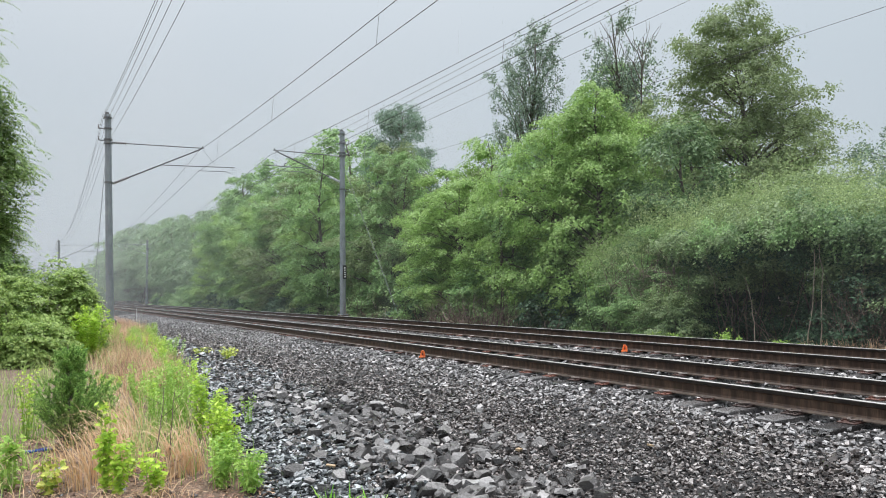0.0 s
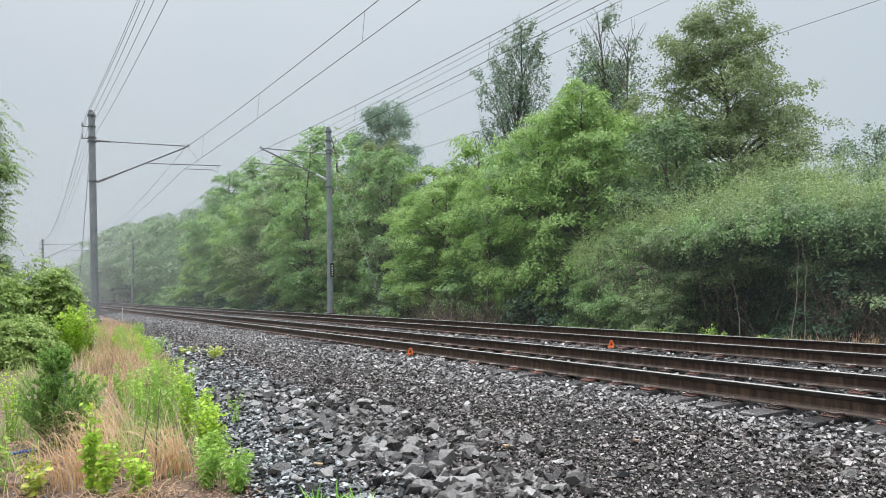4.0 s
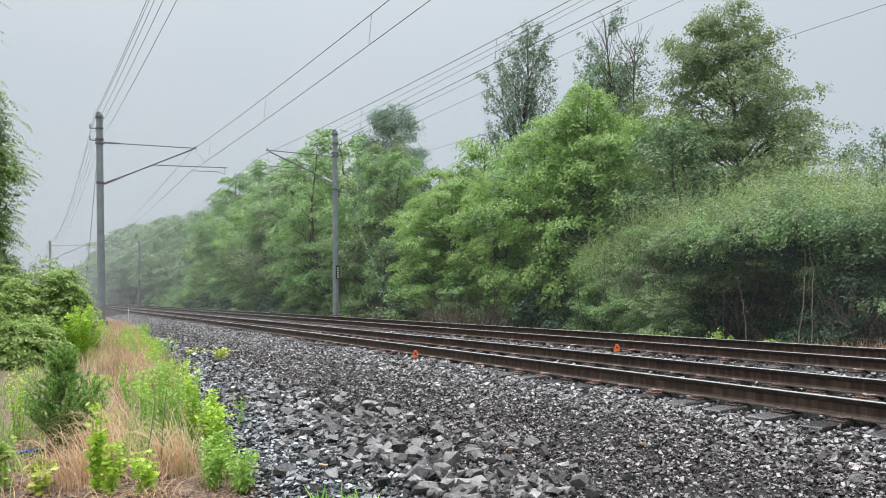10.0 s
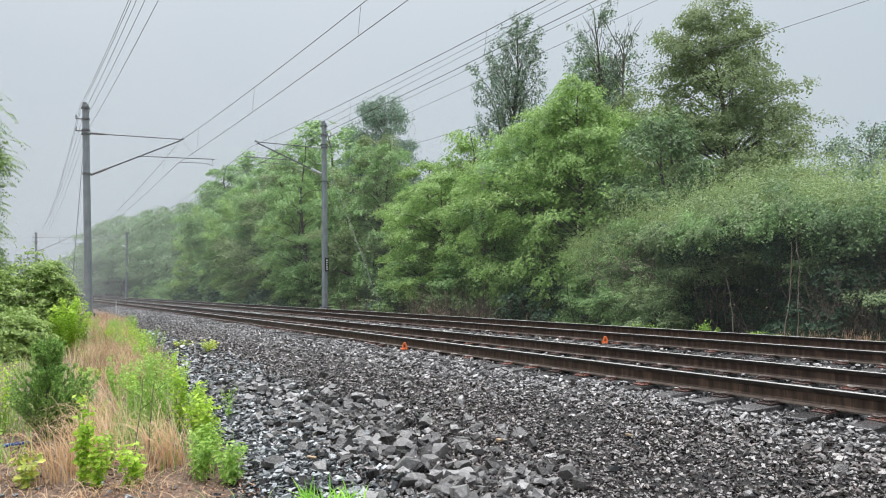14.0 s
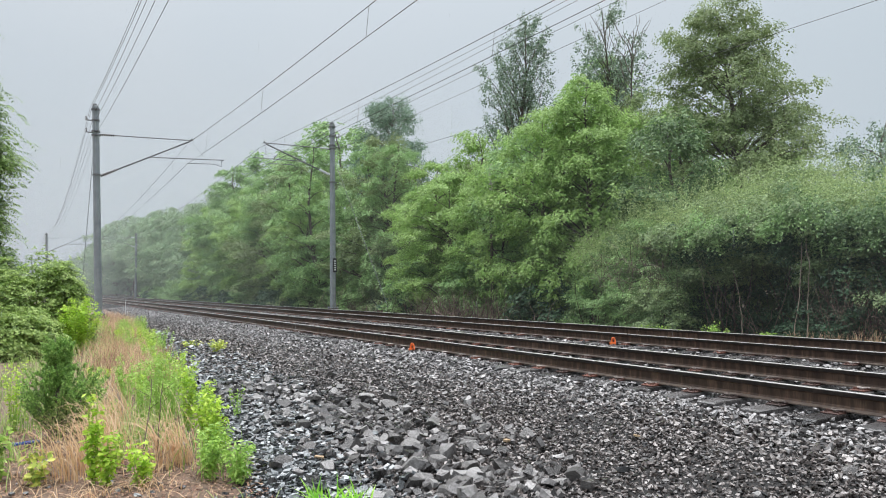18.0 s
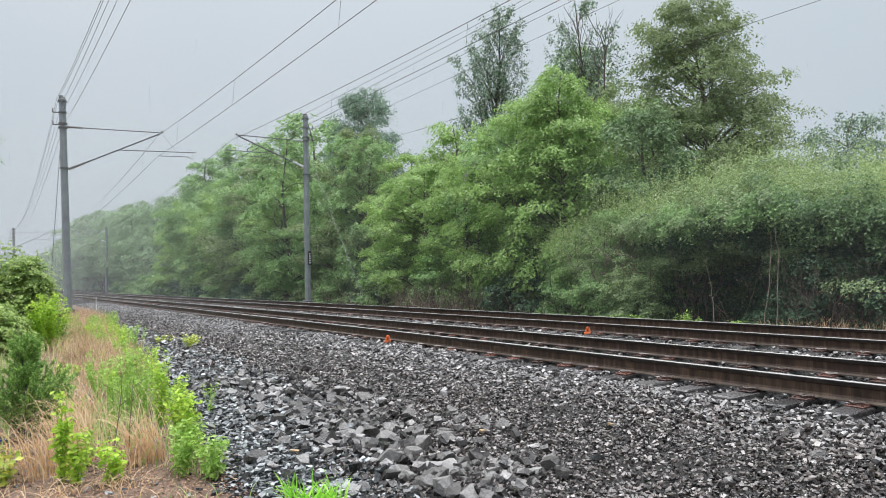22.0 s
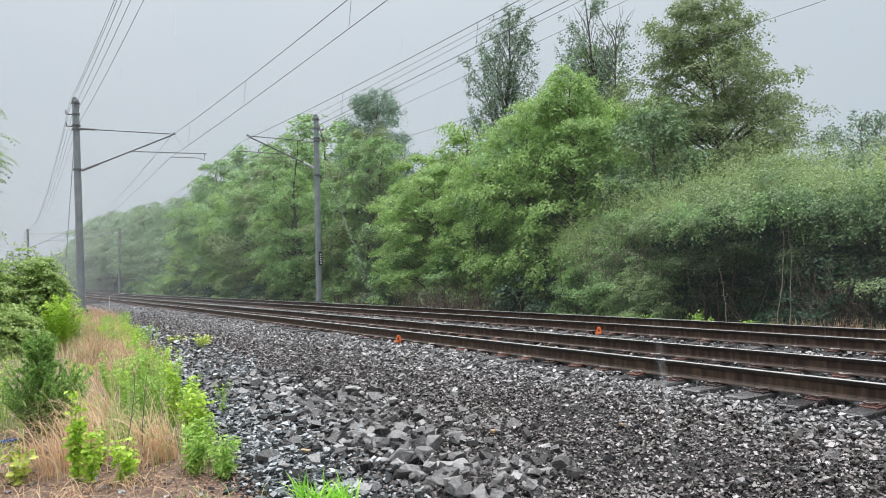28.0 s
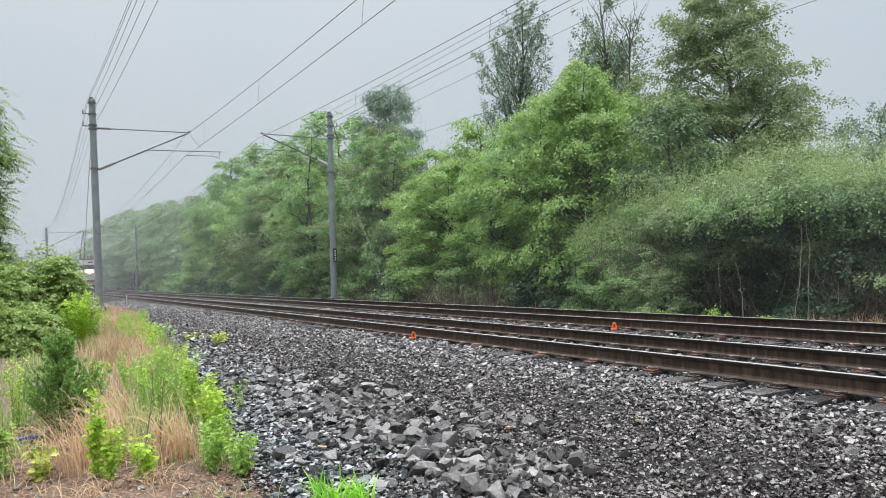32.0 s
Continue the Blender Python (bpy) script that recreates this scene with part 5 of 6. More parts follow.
        weed("weed", 200 + i, x, y, r.uniform(0.3, 0.75), 0.25, 8, 260, 0.055, L_WEED if r.random() < 0.75 else L_LIME, mid, 0.45)
    for i in range(12):
        y = 9.0 + r.random() * 6
        weed("weed", 240 + i, 15.1 + r.uniform(-0.3, 0.3), y, r.uniform(0.35, 0.6), 0.35, 7, 150, 0.1, L_WEED, "green weed at the thicket's edge", 0.45)
    # dark bare stalks
    rng = np.random.default_rng(8)
    for x, y, h in ((0.82, 6.75, 0.85), (0.95, 6.95, 0.8)):
        b = Build()
        b.tube(wobble(rng, (x, y, -0.36), (x + 0.12, y + 0.25, h - 0.33), 7, 0.03), np.linspace(0.007, 0.003, 7), 5)
        for k in range(6):
            z = 0.1 + 0.12 * k
            b.tube([(x + 0.12 * (z / h), y + 0.25 * z / h, z - 0.33), (x + 0.12 * (z / h) + rng.normal() * 0.06, y + 0.25 * z / h + rng.normal() * 0.06, z - 0.25)], 0.0025, 4)
        tagged(part("dead_stalk", b, M_TWIG), "thin dark dead weed stalk", "stalk", "dead stalks")
    # strap-leaved plant at the stones' edge
    for x, y, s in ((1.74, 4.64, 1.0), (1.91, 4.60, 0.85)):
        t = thing("strap_leaf_plant", x, y, float(ground_z(x, y)), "clump of bright green upright strap leaves in the gravel", "plant", "strap-leaved plants")
        P = np.concatenate([rng.normal(size=(60, 2)) * 0.05, np.zeros((60, 1))], 1)
        V, F = blades(rng, P, (0.26 + 0.19 * rng.random(60)) * s, 0.5, 0.026)
        part("leaves", mesh_np("leaves", V, F), L_IRIS, t)


weeds()


def juniper():
    """A spire with one leader and a looser fan of rising branches on one side."""
    rng = np.random.default_rng(44)
    t = thing("juniper", 0.24, 9.2, -0.35, "small dark green juniper with rising feathery branches on the verge", "juniper")
    b = Build()
    b.tube(wobble(rng, (0, 0, -0.05), (-0.03, 0, 1.18), 6, 0.03), np.linspace(0.025, 0.004, 6), 6)
    C, D = [], []
    for i in range(170):
        z = 0.02 + 1.0 * rng.random() ** 1.35
        a = rng.random() * 2 * np.pi
        ln = (0.44 * (1 - z / 1.08) + 0.03) * (0.55 + 0.5 * rng.random())
        up = 1.1
        if i % 3 == 0:
            a, z, ln, up = rng.normal() * 0.8, 0.02 + 0.3 * rng.random(), 0.2 + 0.26 * rng.random(), 0.95
        tip = np.array([math.cos(a) * ln, math.sin(a) * ln, z + ln * up])
        path = wobble(rng, (0, 0, z), tip, 5, 0.06)
        path[1:4, 2] -= ln * np.array([0.10, 0.14, 0.08])
        b.tube(path, np.linspace(0.006, 0.002, 5), 4, cap=False)
        for k in range(5):
            q = 0.35 + 0.65 * k / 4
            p = np.array([np.interp(q, np.linspace(0, 1, 5), path[:, c]) for c in range(3)])
            d = unit(unit(tip - [0, 0, z]) + rng.normal(size=3) * 0.45 + [0, 0, 0.25])
            f = rng.random((40, 1)) * (0.07 + 0.09 * rng.random())
            C.append(p + d * f + rng.normal(size=(40, 3)) * 0.007)
            D.append(np.repeat(d[None], 40, 0))
    tagged(part("branchwork", b, M_BARK, t), kind="stuff")
    C, D = np.concatenate(C), np.concatenate(D)
    N = unit(np.cross(D + rng.normal(size=D.shape) * 0.35, rng.normal(size=D.shape)))
    V, Q = leaf_quads(rng, C, N, 0.042, 0.011)
    part("needles", mesh_np("needles", V, Q), L_JUNIPER, t)


juniper()


def blue_tube():
    m = surface("blue_plastic", [(0.02, 0.06, 0.30), (0.03, 0.09, 0.42)], 9, 0.4, bump=0.0)
    b = Build()
    b.tube([(-0.19, 9.0, -0.305), (0.06, 9.06, -0.30)], 0.018, 10)
    tagged(part("plastic_tube", b, m), "short blue plastic tube lying on bare soil", "litter")


blue_tube()


def leaf_litter():
    rng = np.random.default_rng(55)
    P = np.concatenate([np.stack([rng.uniform(-0.9, 1.7, 11000), 5.4 + 4.6 * rng.random(11000)], -1), np.stack([rng.uniform(-8, 1.3, 16000), rng.uniform(-8, 5.6, 16000)], -1)])
    C = np.concatenate([P, ground_z(P[:, 0], P[:, 1])[:, None] + 0.012], 1)
    V, Q = leaf_quads(rng, C, unit(rng.normal(size=C.shape) * 0.3 + [0, 0, 1]), 0.02 + 0.035 * rng.random(len(C)), 0.014)
    m = surface("brown_leaf_litter", [(0.10, 0.055, 0.04), (0.27, 0.145, 0.10), (0.45, 0.30, 0.20)], 5, 0.85, bump=0.0, island=True)
    tagged(part("leaf_litter", mesh_np("leaf_litter", V, Q), m), "reddish brown chips and leaf litter on bare soil", "leaf litter", kind="stuff")


leaf_litter()


def verge_stones():
    """Stray grey stones on the bare soil of the verge."""
    rng = np.random.default_rng(58)
    P = np.stack([rng.uniform(-0.6, 1.7, 220), 5.5 + 3.6 * rng.random(220)], -1)
    V, F = stone_field(rng, P, 0.02 + 0.05 * rng.random(len(P)) ** 2, (1.25, 0.9, 0.5), 0.3, 0.15, 0.5)
    tagged(part("stray_stones", mesh_np("stray_stones", V, F), M_SLATE), "stray grey stones on bare soil", "gravel", kind="stuff")


# ---- train ----
def train():
    m_white = surface("pale_train_paint", [(0.44, 0.46, 0.47), (0.52, 0.53, 0.53)], 1.5, 0.35, bump=0.0)
    m_side = surface("dark_train_side", [(0.05, 0.055, 0.06), (0.09, 0.095, 0.10)], 1.5, 0.35, bump=0.0)
    m_glass = surface("dark_windscreen", [(0.02, 0.024, 0.028), (0.035, 0.04, 0.045)], 2, 0.08, bump=0.0)
    m_red = surface("dull_red_stripe", [(0.16, 0.05, 0.05), (0.22, 0.08, 0.08)], 2, 0.4, bump=0.0)
    m_roof = surface("brown_roof_gear", [(0.10, 0.06, 0.055), (0.17, 0.11, 0.10)], 1.5, 0.5, bump=0.0)
    m_lamp = bpy.data.materials.new("lit_headlamp")
    m_lamp.use_nodes = True
    p = m_lamp.node_tree.nodes["Principled BSDF"]
    p.inputs["Emission Color"].default_value = (1.0, 0.62, 0.3, 1)
    p.inputs["Emission Strength"].default_value = 30
    t = thing("train", 7.57, 600, 0.2, "pale electric train with lit headlamps coming along the near track", "train")
    # nose: a slanted cab, in the train's own space with its front at y = 0
    b = Build()
    prof = [(0.0, 0.9), (-0.02, 2.4), (0.12, 2.6), (0.48, 3.45), (0.62, 4.05), (18.0, 4.05), (18.0, 0.9)]
    half = [1.46, 1.55, 1.55, 1.42, 1.25, 1.25, 1.52]
    k = len(prof)
    V = [(-h, y, z) for (y, z), h in zip(prof, half)] + [(h, y, z) for (y, z), h in zip(prof, half)]
    q = [(i, i + 1, k + i + 1, k + i) for i in range(k - 1)]
    b.add(V, q)
    cab = part("cab_body", b, m_white, t, "pale painted cab front")
    for s in (-1, 1):
        b = Build()
        b.add([(s * 1.5, 0.02, 0.9), (s * 1.59, 0.3, 2.4), (s * 1.46, 0.8, 3.7), (s * 1.3, 1.3, 4.0), (s * 1.3, 18, 4.0), (s * 1.58, 18, 2.4), (s * 1.54, 18, 0.9)], [(0, 1, 5, 6), (1, 2, 4, 5)], [(2, 3, 4)])
        part("side_panel", b, m_side, t, "dark side panel")
    b = Build()
    b.add([(-1.28, 0.185, 2.85), (1.28, 0.185, 2.85), (1.22, 0.42, 3.42), (-1.22, 0.42, 3.42)], [(0, 1, 2, 3)])
    b.add([(-1.28, 0.245, 2.85), (1.28, 0.245, 2.85), (1.22, 0.48, 3.42), (-1.22, 0.48, 3.42)], [(3, 2, 1, 0)])
    part("windscreen", b, m_glass, cab, "dark windscreen")
    b = Build()
    b.box((-0.15, 0.5, 3.66), (0.55, 0.62, 3.82), chamfer=0.02)
    part("destination_board", b, m_side, cab, "dark board over the windscreen")
    b = Build()
    b.box((-1.36, -0.08, 1.25), (1.36, 0.0, 1.55), chamfer=0.02)
    part("stripe", b, m_red, cab, "dull red band")
    for s in (-0.95, -0.17, 0.17, 0.95):
        b = Build()
        z, lit = (1.85, False) if abs(s) > 0.5 else (2.62, True)
        b.tube([(s, -0.1, z), (s, 0.25, z)], [0.16, 0.13], 12)
        part("headlamp", b, m_lamp if lit else m_glass, cab, "glowing warm headlamp" if lit else "dark unlit lamp")
    b = Build()
    b.box((-1.3, 0.15, 0.15), (1.3, 0.5, 0.9), chamfer=0.05)
    b.box((-0.3, -0.45, 0.5), (0.3, 0.2, 0.85), chamfer=0.05)
    part("pilot", b, m_side, t, "dark front skirt and coupler")
    b = Build()
    b.box((-0.9, 2.2, 4.05), (0.9, 6.5, 4.35), chamfer=0.08)
    b.tube([(-0.9, 3.2, 4.3), (-0.9, 3.2, 5.5)], 0.1, 8)
    for x, y in ((0.5, 2.6), (0.1, 2.6), (0.6, 4.0), (-0.2, 5.2)):
        b.tube([(x, y, 4.3), (x, y, 4.62)], 0.12, 8)
    gear = part("roof_gear", b, m_roof, t, "dark roof equipment")
    b = Build()
    b.tube([(-0.5, 9, 4.3), (-0.2, 10.6, 6.4), (0.0, 9.4, 8.05)], 0.05, 6)
    b.tube([(0.5, 9, 4.3), (0.2, 10.6, 6.4), (0.0, 9.4, 8.05)], 0.05, 6)
    b.tube([(-0.9, 9.4, 7.9), (-0.6, 9.4, 8.08), (0.6, 9.4, 8.08), (0.9, 9.4, 7.9)], 0.05, 6)
    part("pantograph", b, m_side, gear, "raised pantograph")
    for y0 in (3.0, 13.5):
        for dy in (0, 2.6):
            for s in (-1, 1):
                b = Build()
                b.tube([(s * 0.70, y0 + dy, 0.5), (s * 0.80, y0 + dy, 0.5)], 0.5, 18)
                part("wheel", b, m_side, t, "dark steel wheel")
    for n in range(4):
        b = Build()
        y0 = 19.0 + n * 26.2
        b.box((-1.5, y0, 0.6), (1.5, y0 + 25.6, 3.9), chamfer=0.35)
        part("coach", b, m_white, t, "pale passenger coach")
    t.scale = (1, 1, 1.14)
    return t


TRAIN = train()


# ---- rain and haze sheets ----
def rain_streak():
    """What the falling streaks of rain are made of."""
    m = bpy.data.materials.new("rain_streak")
    m.use_nodes = True
    tr = m.node_tree.nodes.new("ShaderNodeBsdfTranslucent")
    tr.inputs["Color"].default_value = (0.84, 0.87, 0.88, 1)
    p = m.node_tree.nodes["Principled BSDF"]
    p.inputs["Base Color"].default_value, p.inputs["Roughness"].default_value = (0.8, 0.83, 0.85, 1), 0.3
    ms = m.node_tree.nodes.new("ShaderNodeMixShader")
    ms.inputs["Fac"].default_value = 0.5
    m.node_tree.links.new(p.outputs["BSDF"], ms.inputs[1])
    m.node_tree.links.new(tr.outputs["BSDF"], ms.inputs[2])
    clear = m.node_tree.nodes.new("ShaderNodeBsdfTransparent")
    drop = m.node_tree.nodes.new("ShaderNodeMixShader")
    drop.inputs["Fac"].default_value = 0.4
    m.node_tree.links.new(clear.outputs["BSDF"], drop.inputs[1])
    m.node_tree.links.new(ms.outputs["Shader"], drop.inputs[2])
    m.node_tree.links.new(drop.outputs["Shader"], m.node_tree.nodes["Material Output"].inputs["Surface"])
    return m


def haze_sheets():
    """Translucent sheets added to imitate haze: across the line one behind the other, and one before the trees, each
    fading out upward.
    """
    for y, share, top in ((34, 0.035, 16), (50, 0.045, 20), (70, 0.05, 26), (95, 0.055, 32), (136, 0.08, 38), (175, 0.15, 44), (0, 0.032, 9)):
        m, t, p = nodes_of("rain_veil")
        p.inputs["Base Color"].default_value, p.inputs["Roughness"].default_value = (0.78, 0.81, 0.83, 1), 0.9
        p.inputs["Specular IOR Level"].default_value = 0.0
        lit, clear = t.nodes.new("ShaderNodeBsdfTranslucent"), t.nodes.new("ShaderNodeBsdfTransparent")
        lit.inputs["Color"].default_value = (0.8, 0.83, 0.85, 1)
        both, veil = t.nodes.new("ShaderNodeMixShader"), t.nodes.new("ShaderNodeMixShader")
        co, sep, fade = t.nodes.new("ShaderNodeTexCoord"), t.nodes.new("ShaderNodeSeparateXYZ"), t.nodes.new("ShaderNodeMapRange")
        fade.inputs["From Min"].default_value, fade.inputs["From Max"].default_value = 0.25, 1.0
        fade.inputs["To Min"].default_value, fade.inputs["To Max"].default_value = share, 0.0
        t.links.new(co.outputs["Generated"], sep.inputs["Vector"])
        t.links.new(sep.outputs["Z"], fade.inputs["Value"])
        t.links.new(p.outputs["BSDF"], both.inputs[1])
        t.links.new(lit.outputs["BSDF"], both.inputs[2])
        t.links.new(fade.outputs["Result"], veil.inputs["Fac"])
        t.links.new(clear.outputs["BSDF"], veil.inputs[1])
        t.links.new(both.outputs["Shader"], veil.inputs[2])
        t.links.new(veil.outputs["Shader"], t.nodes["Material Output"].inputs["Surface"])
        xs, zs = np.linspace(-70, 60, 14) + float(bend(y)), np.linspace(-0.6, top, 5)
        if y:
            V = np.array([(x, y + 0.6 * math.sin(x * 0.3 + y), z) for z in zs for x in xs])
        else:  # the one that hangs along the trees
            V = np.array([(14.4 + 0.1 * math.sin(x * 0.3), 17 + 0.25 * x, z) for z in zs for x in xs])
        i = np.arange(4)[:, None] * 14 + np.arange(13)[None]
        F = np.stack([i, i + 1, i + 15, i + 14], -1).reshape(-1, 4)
        tagged(part("rain_veil", mesh_np("rain_veil", V, F, True), m), "thin translucent sheet added to imitate haze over the line", "rain", "rain veils", "stuff")


haze_sheets()


def showers(m):
    """Sheets of falling drops, each let down past the camera in its turn."""
    rng = np.random.default_rng(92)
    out = []
    for k in range(12):
        n = 260
        C = np.stack([rng.uniform(-1.5, 15, n), rng.uniform(2.5, 24, n), rng.uniform(0, 22, n)], -1)
        w, h = 0.0013, 0.12 + 0.10 * rng.random((n, 1))
        a, b = np.array([0.87, -0.5, 0]) * w, np.array([0.04, 0.02, 1.0]) * h
        V = np.stack([C - a, C + a, C + a + b, C - a + b], 1).reshape(-1, 3)
        out.append(tagged(part("falling_rain", mesh_np("falling_rain", V, np.arange(4 * n).reshape(-1, 4)), m), "sparse falling streaks of rain over the stones", "rain", "falling rain", "stuff"))
    return out


def drop_water():
    """A translucent white for a drop's blurred streak: most opaque along the middle, fading to nothing at the rim."""
    m = bpy.data.materials.new("falling_drop_water")
    m.use_nodes = True
    t = m.node_tree
    thick = t.nodes.new("ShaderNodeAttribute")
    thick.attribute_name = "thickness"
    clear = t.nodes.new("ShaderNodeBsdfTransparent")
    white = t.nodes.new("ShaderNodeBsdfTranslucent")
    white.inputs["Color"].default_value = (0.9, 0.92, 0.93, 1)
    mix = t.nodes.new("ShaderNodeMixShader")
    t.links.new(thick.outputs["Fac"], mix.inputs["Fac"])
    t.links.new(clear.outputs["BSDF"], mix.inputs[1])
    t.links.new(white.outputs["BSDF"], mix.inputs[2])
    t.links.new(mix.outputs["Shader"], t.nodes["Material Output"].inputs["Surface"])
    return m


def near_drop(a, b, r, m, most):
    """One raindrop near the eye as a flat streak from a to b, placed and sized to fit the camera's view."""
    a, b = np.array(a), np.array(b)
    mid, way = (a + b) / 2, (b - a) / np.linalg.norm(b - a)
    side = np.cross(way, [mid[0], mid[1], 0.0])
    side /= np.linalg.norm(side)
    rows_, cols = 12, 9
    V, thick = [], []
    for i in range(rows_):
        f = i / (rows_ - 1)
        for k in range(cols):
            g = 2 * k / (cols - 1) - 1
            V.append((b - a) * (f - 0.5) + side * g * r * (1.25 - 0.5 * f))
            thick.append(most * math.cos(g * math.pi / 2) ** 2 * math.sin(math.pi * f ** 1.3))
    Q = [(i * cols + k, i * cols + k + 1, (i + 1) * cols + k + 1, (i + 1) * cols + k) for i in range(rows_ - 1) for k in range(cols - 1)]
    me = mesh_np("raindrop", np.array(V), np.array(Q))
    me.attributes.new("thickness", "FLOAT", "POINT").data.foreach_set("value", np.array(thick, dtype=np.float32))
    ob = tagged(part("raindrop", me, m), "single blurred streak of a falling raindrop", "raindrop", "near raindrops", "stuff")
    return ob, mid, way


SHOWERS = showers(rain_streak())
WATER = drop_water()
DROPS = [(t_, near_drop(a_, b_, r_, WATER, o_)) for t_, a_, b_, r_, o_ in (
    (13.0, (0.573, 1.409, 1.397), (0.586, 1.408, 1.280), 0.0080, 0.22),
    (19.0, (0.651, 1.344, 1.640), (0.669, 1.353, 1.248), 0.0330, 0.26),
    (25.0, (1.498, 0.835, 1.436), (1.532, 0.828, 1.187), 0.0100, 0.13),
    (28.0, (1.188, 1.056, 1.237), (1.224, 1.048, 0.887), 0.0110, 0.17))]


# ---- ballast and loose stone, pieces last ----
def cut_stone(rng, n, chip=0.72):
    """n angular blocks of eight jittered corners."""
    cube = np.array([(-1, -1, -1), (1, -1, -1), (1, 1, -1), (-1, 1, -1), (-1, -1, 1), (1, -1, 1), (1, 1, 1), (-1, 1, 1)], float)
    V = cube[None] * (1 - chip * rng.random((n, 8, 3)) ** 1.3)
    return V


STONE_Q = np.array([(3, 2, 1, 0), (0, 1, 5, 4), (1, 2, 6, 5), (2, 3, 7, 6), (3, 0, 4, 7), (4, 5, 6, 7)])


def turned(rng, n, tilt):
    """Random turns about z after a random tilt."""
    a, b, c = rng.random(n) * 2 * np.pi, rng.normal(size=n) * tilt, rng.normal(size=n) * tilt
    z, o = np.zeros(n), np.ones(n)
    Rz = np.stack([np.cos(a), -np.sin(a), z, np.sin(a), np.cos(a), z, z, z, o], -1).reshape(n, 3, 3)
    Rx = np.stack([o, z, z, z, np.cos(b), -np.sin(b), z, np.sin(b), np.cos(b)], -1).reshape(n, 3, 3)
    Ry = np.stack([np.cos(c), z, np.sin(c), z, o, z, -np.sin(c), z, np.cos(c)], -1).reshape(n, 3, 3)
    return Rz @ Rx @ Ry


def stone_field(rng, P, size, shape, tilt, lift, chip=0.72):
    n = len(P)
    V = cut_stone(rng, n, chip) * (size[:, None, None] / 2) * np.array(shape)
    V = np.einsum("nij,nkj->nki", turned(rng, n, tilt), V)
    z = ground_z(P[:, 0], P[:, 1]) + (lift + rng.normal(size=n) * 0.28) * size
    V = V + np.concatenate([P, z[:, None]], 1)[:, None]
    F = (np.arange(n)[:, None, None] * 8 + STONE_Q[None]).reshape(-1, 4)
    return V.reshape(-1, 3), F


def grid_points(rng, x0, x1, y0, y1, step):
    X, Y = np.meshgrid(np.arange(x0, x1, step), np.arange(y0, y1, step))
    P = np.stack([X.ravel(), Y.ravel()], -1)
    return P + rng.uniform(-0.55, 0.55, P.shape) * step


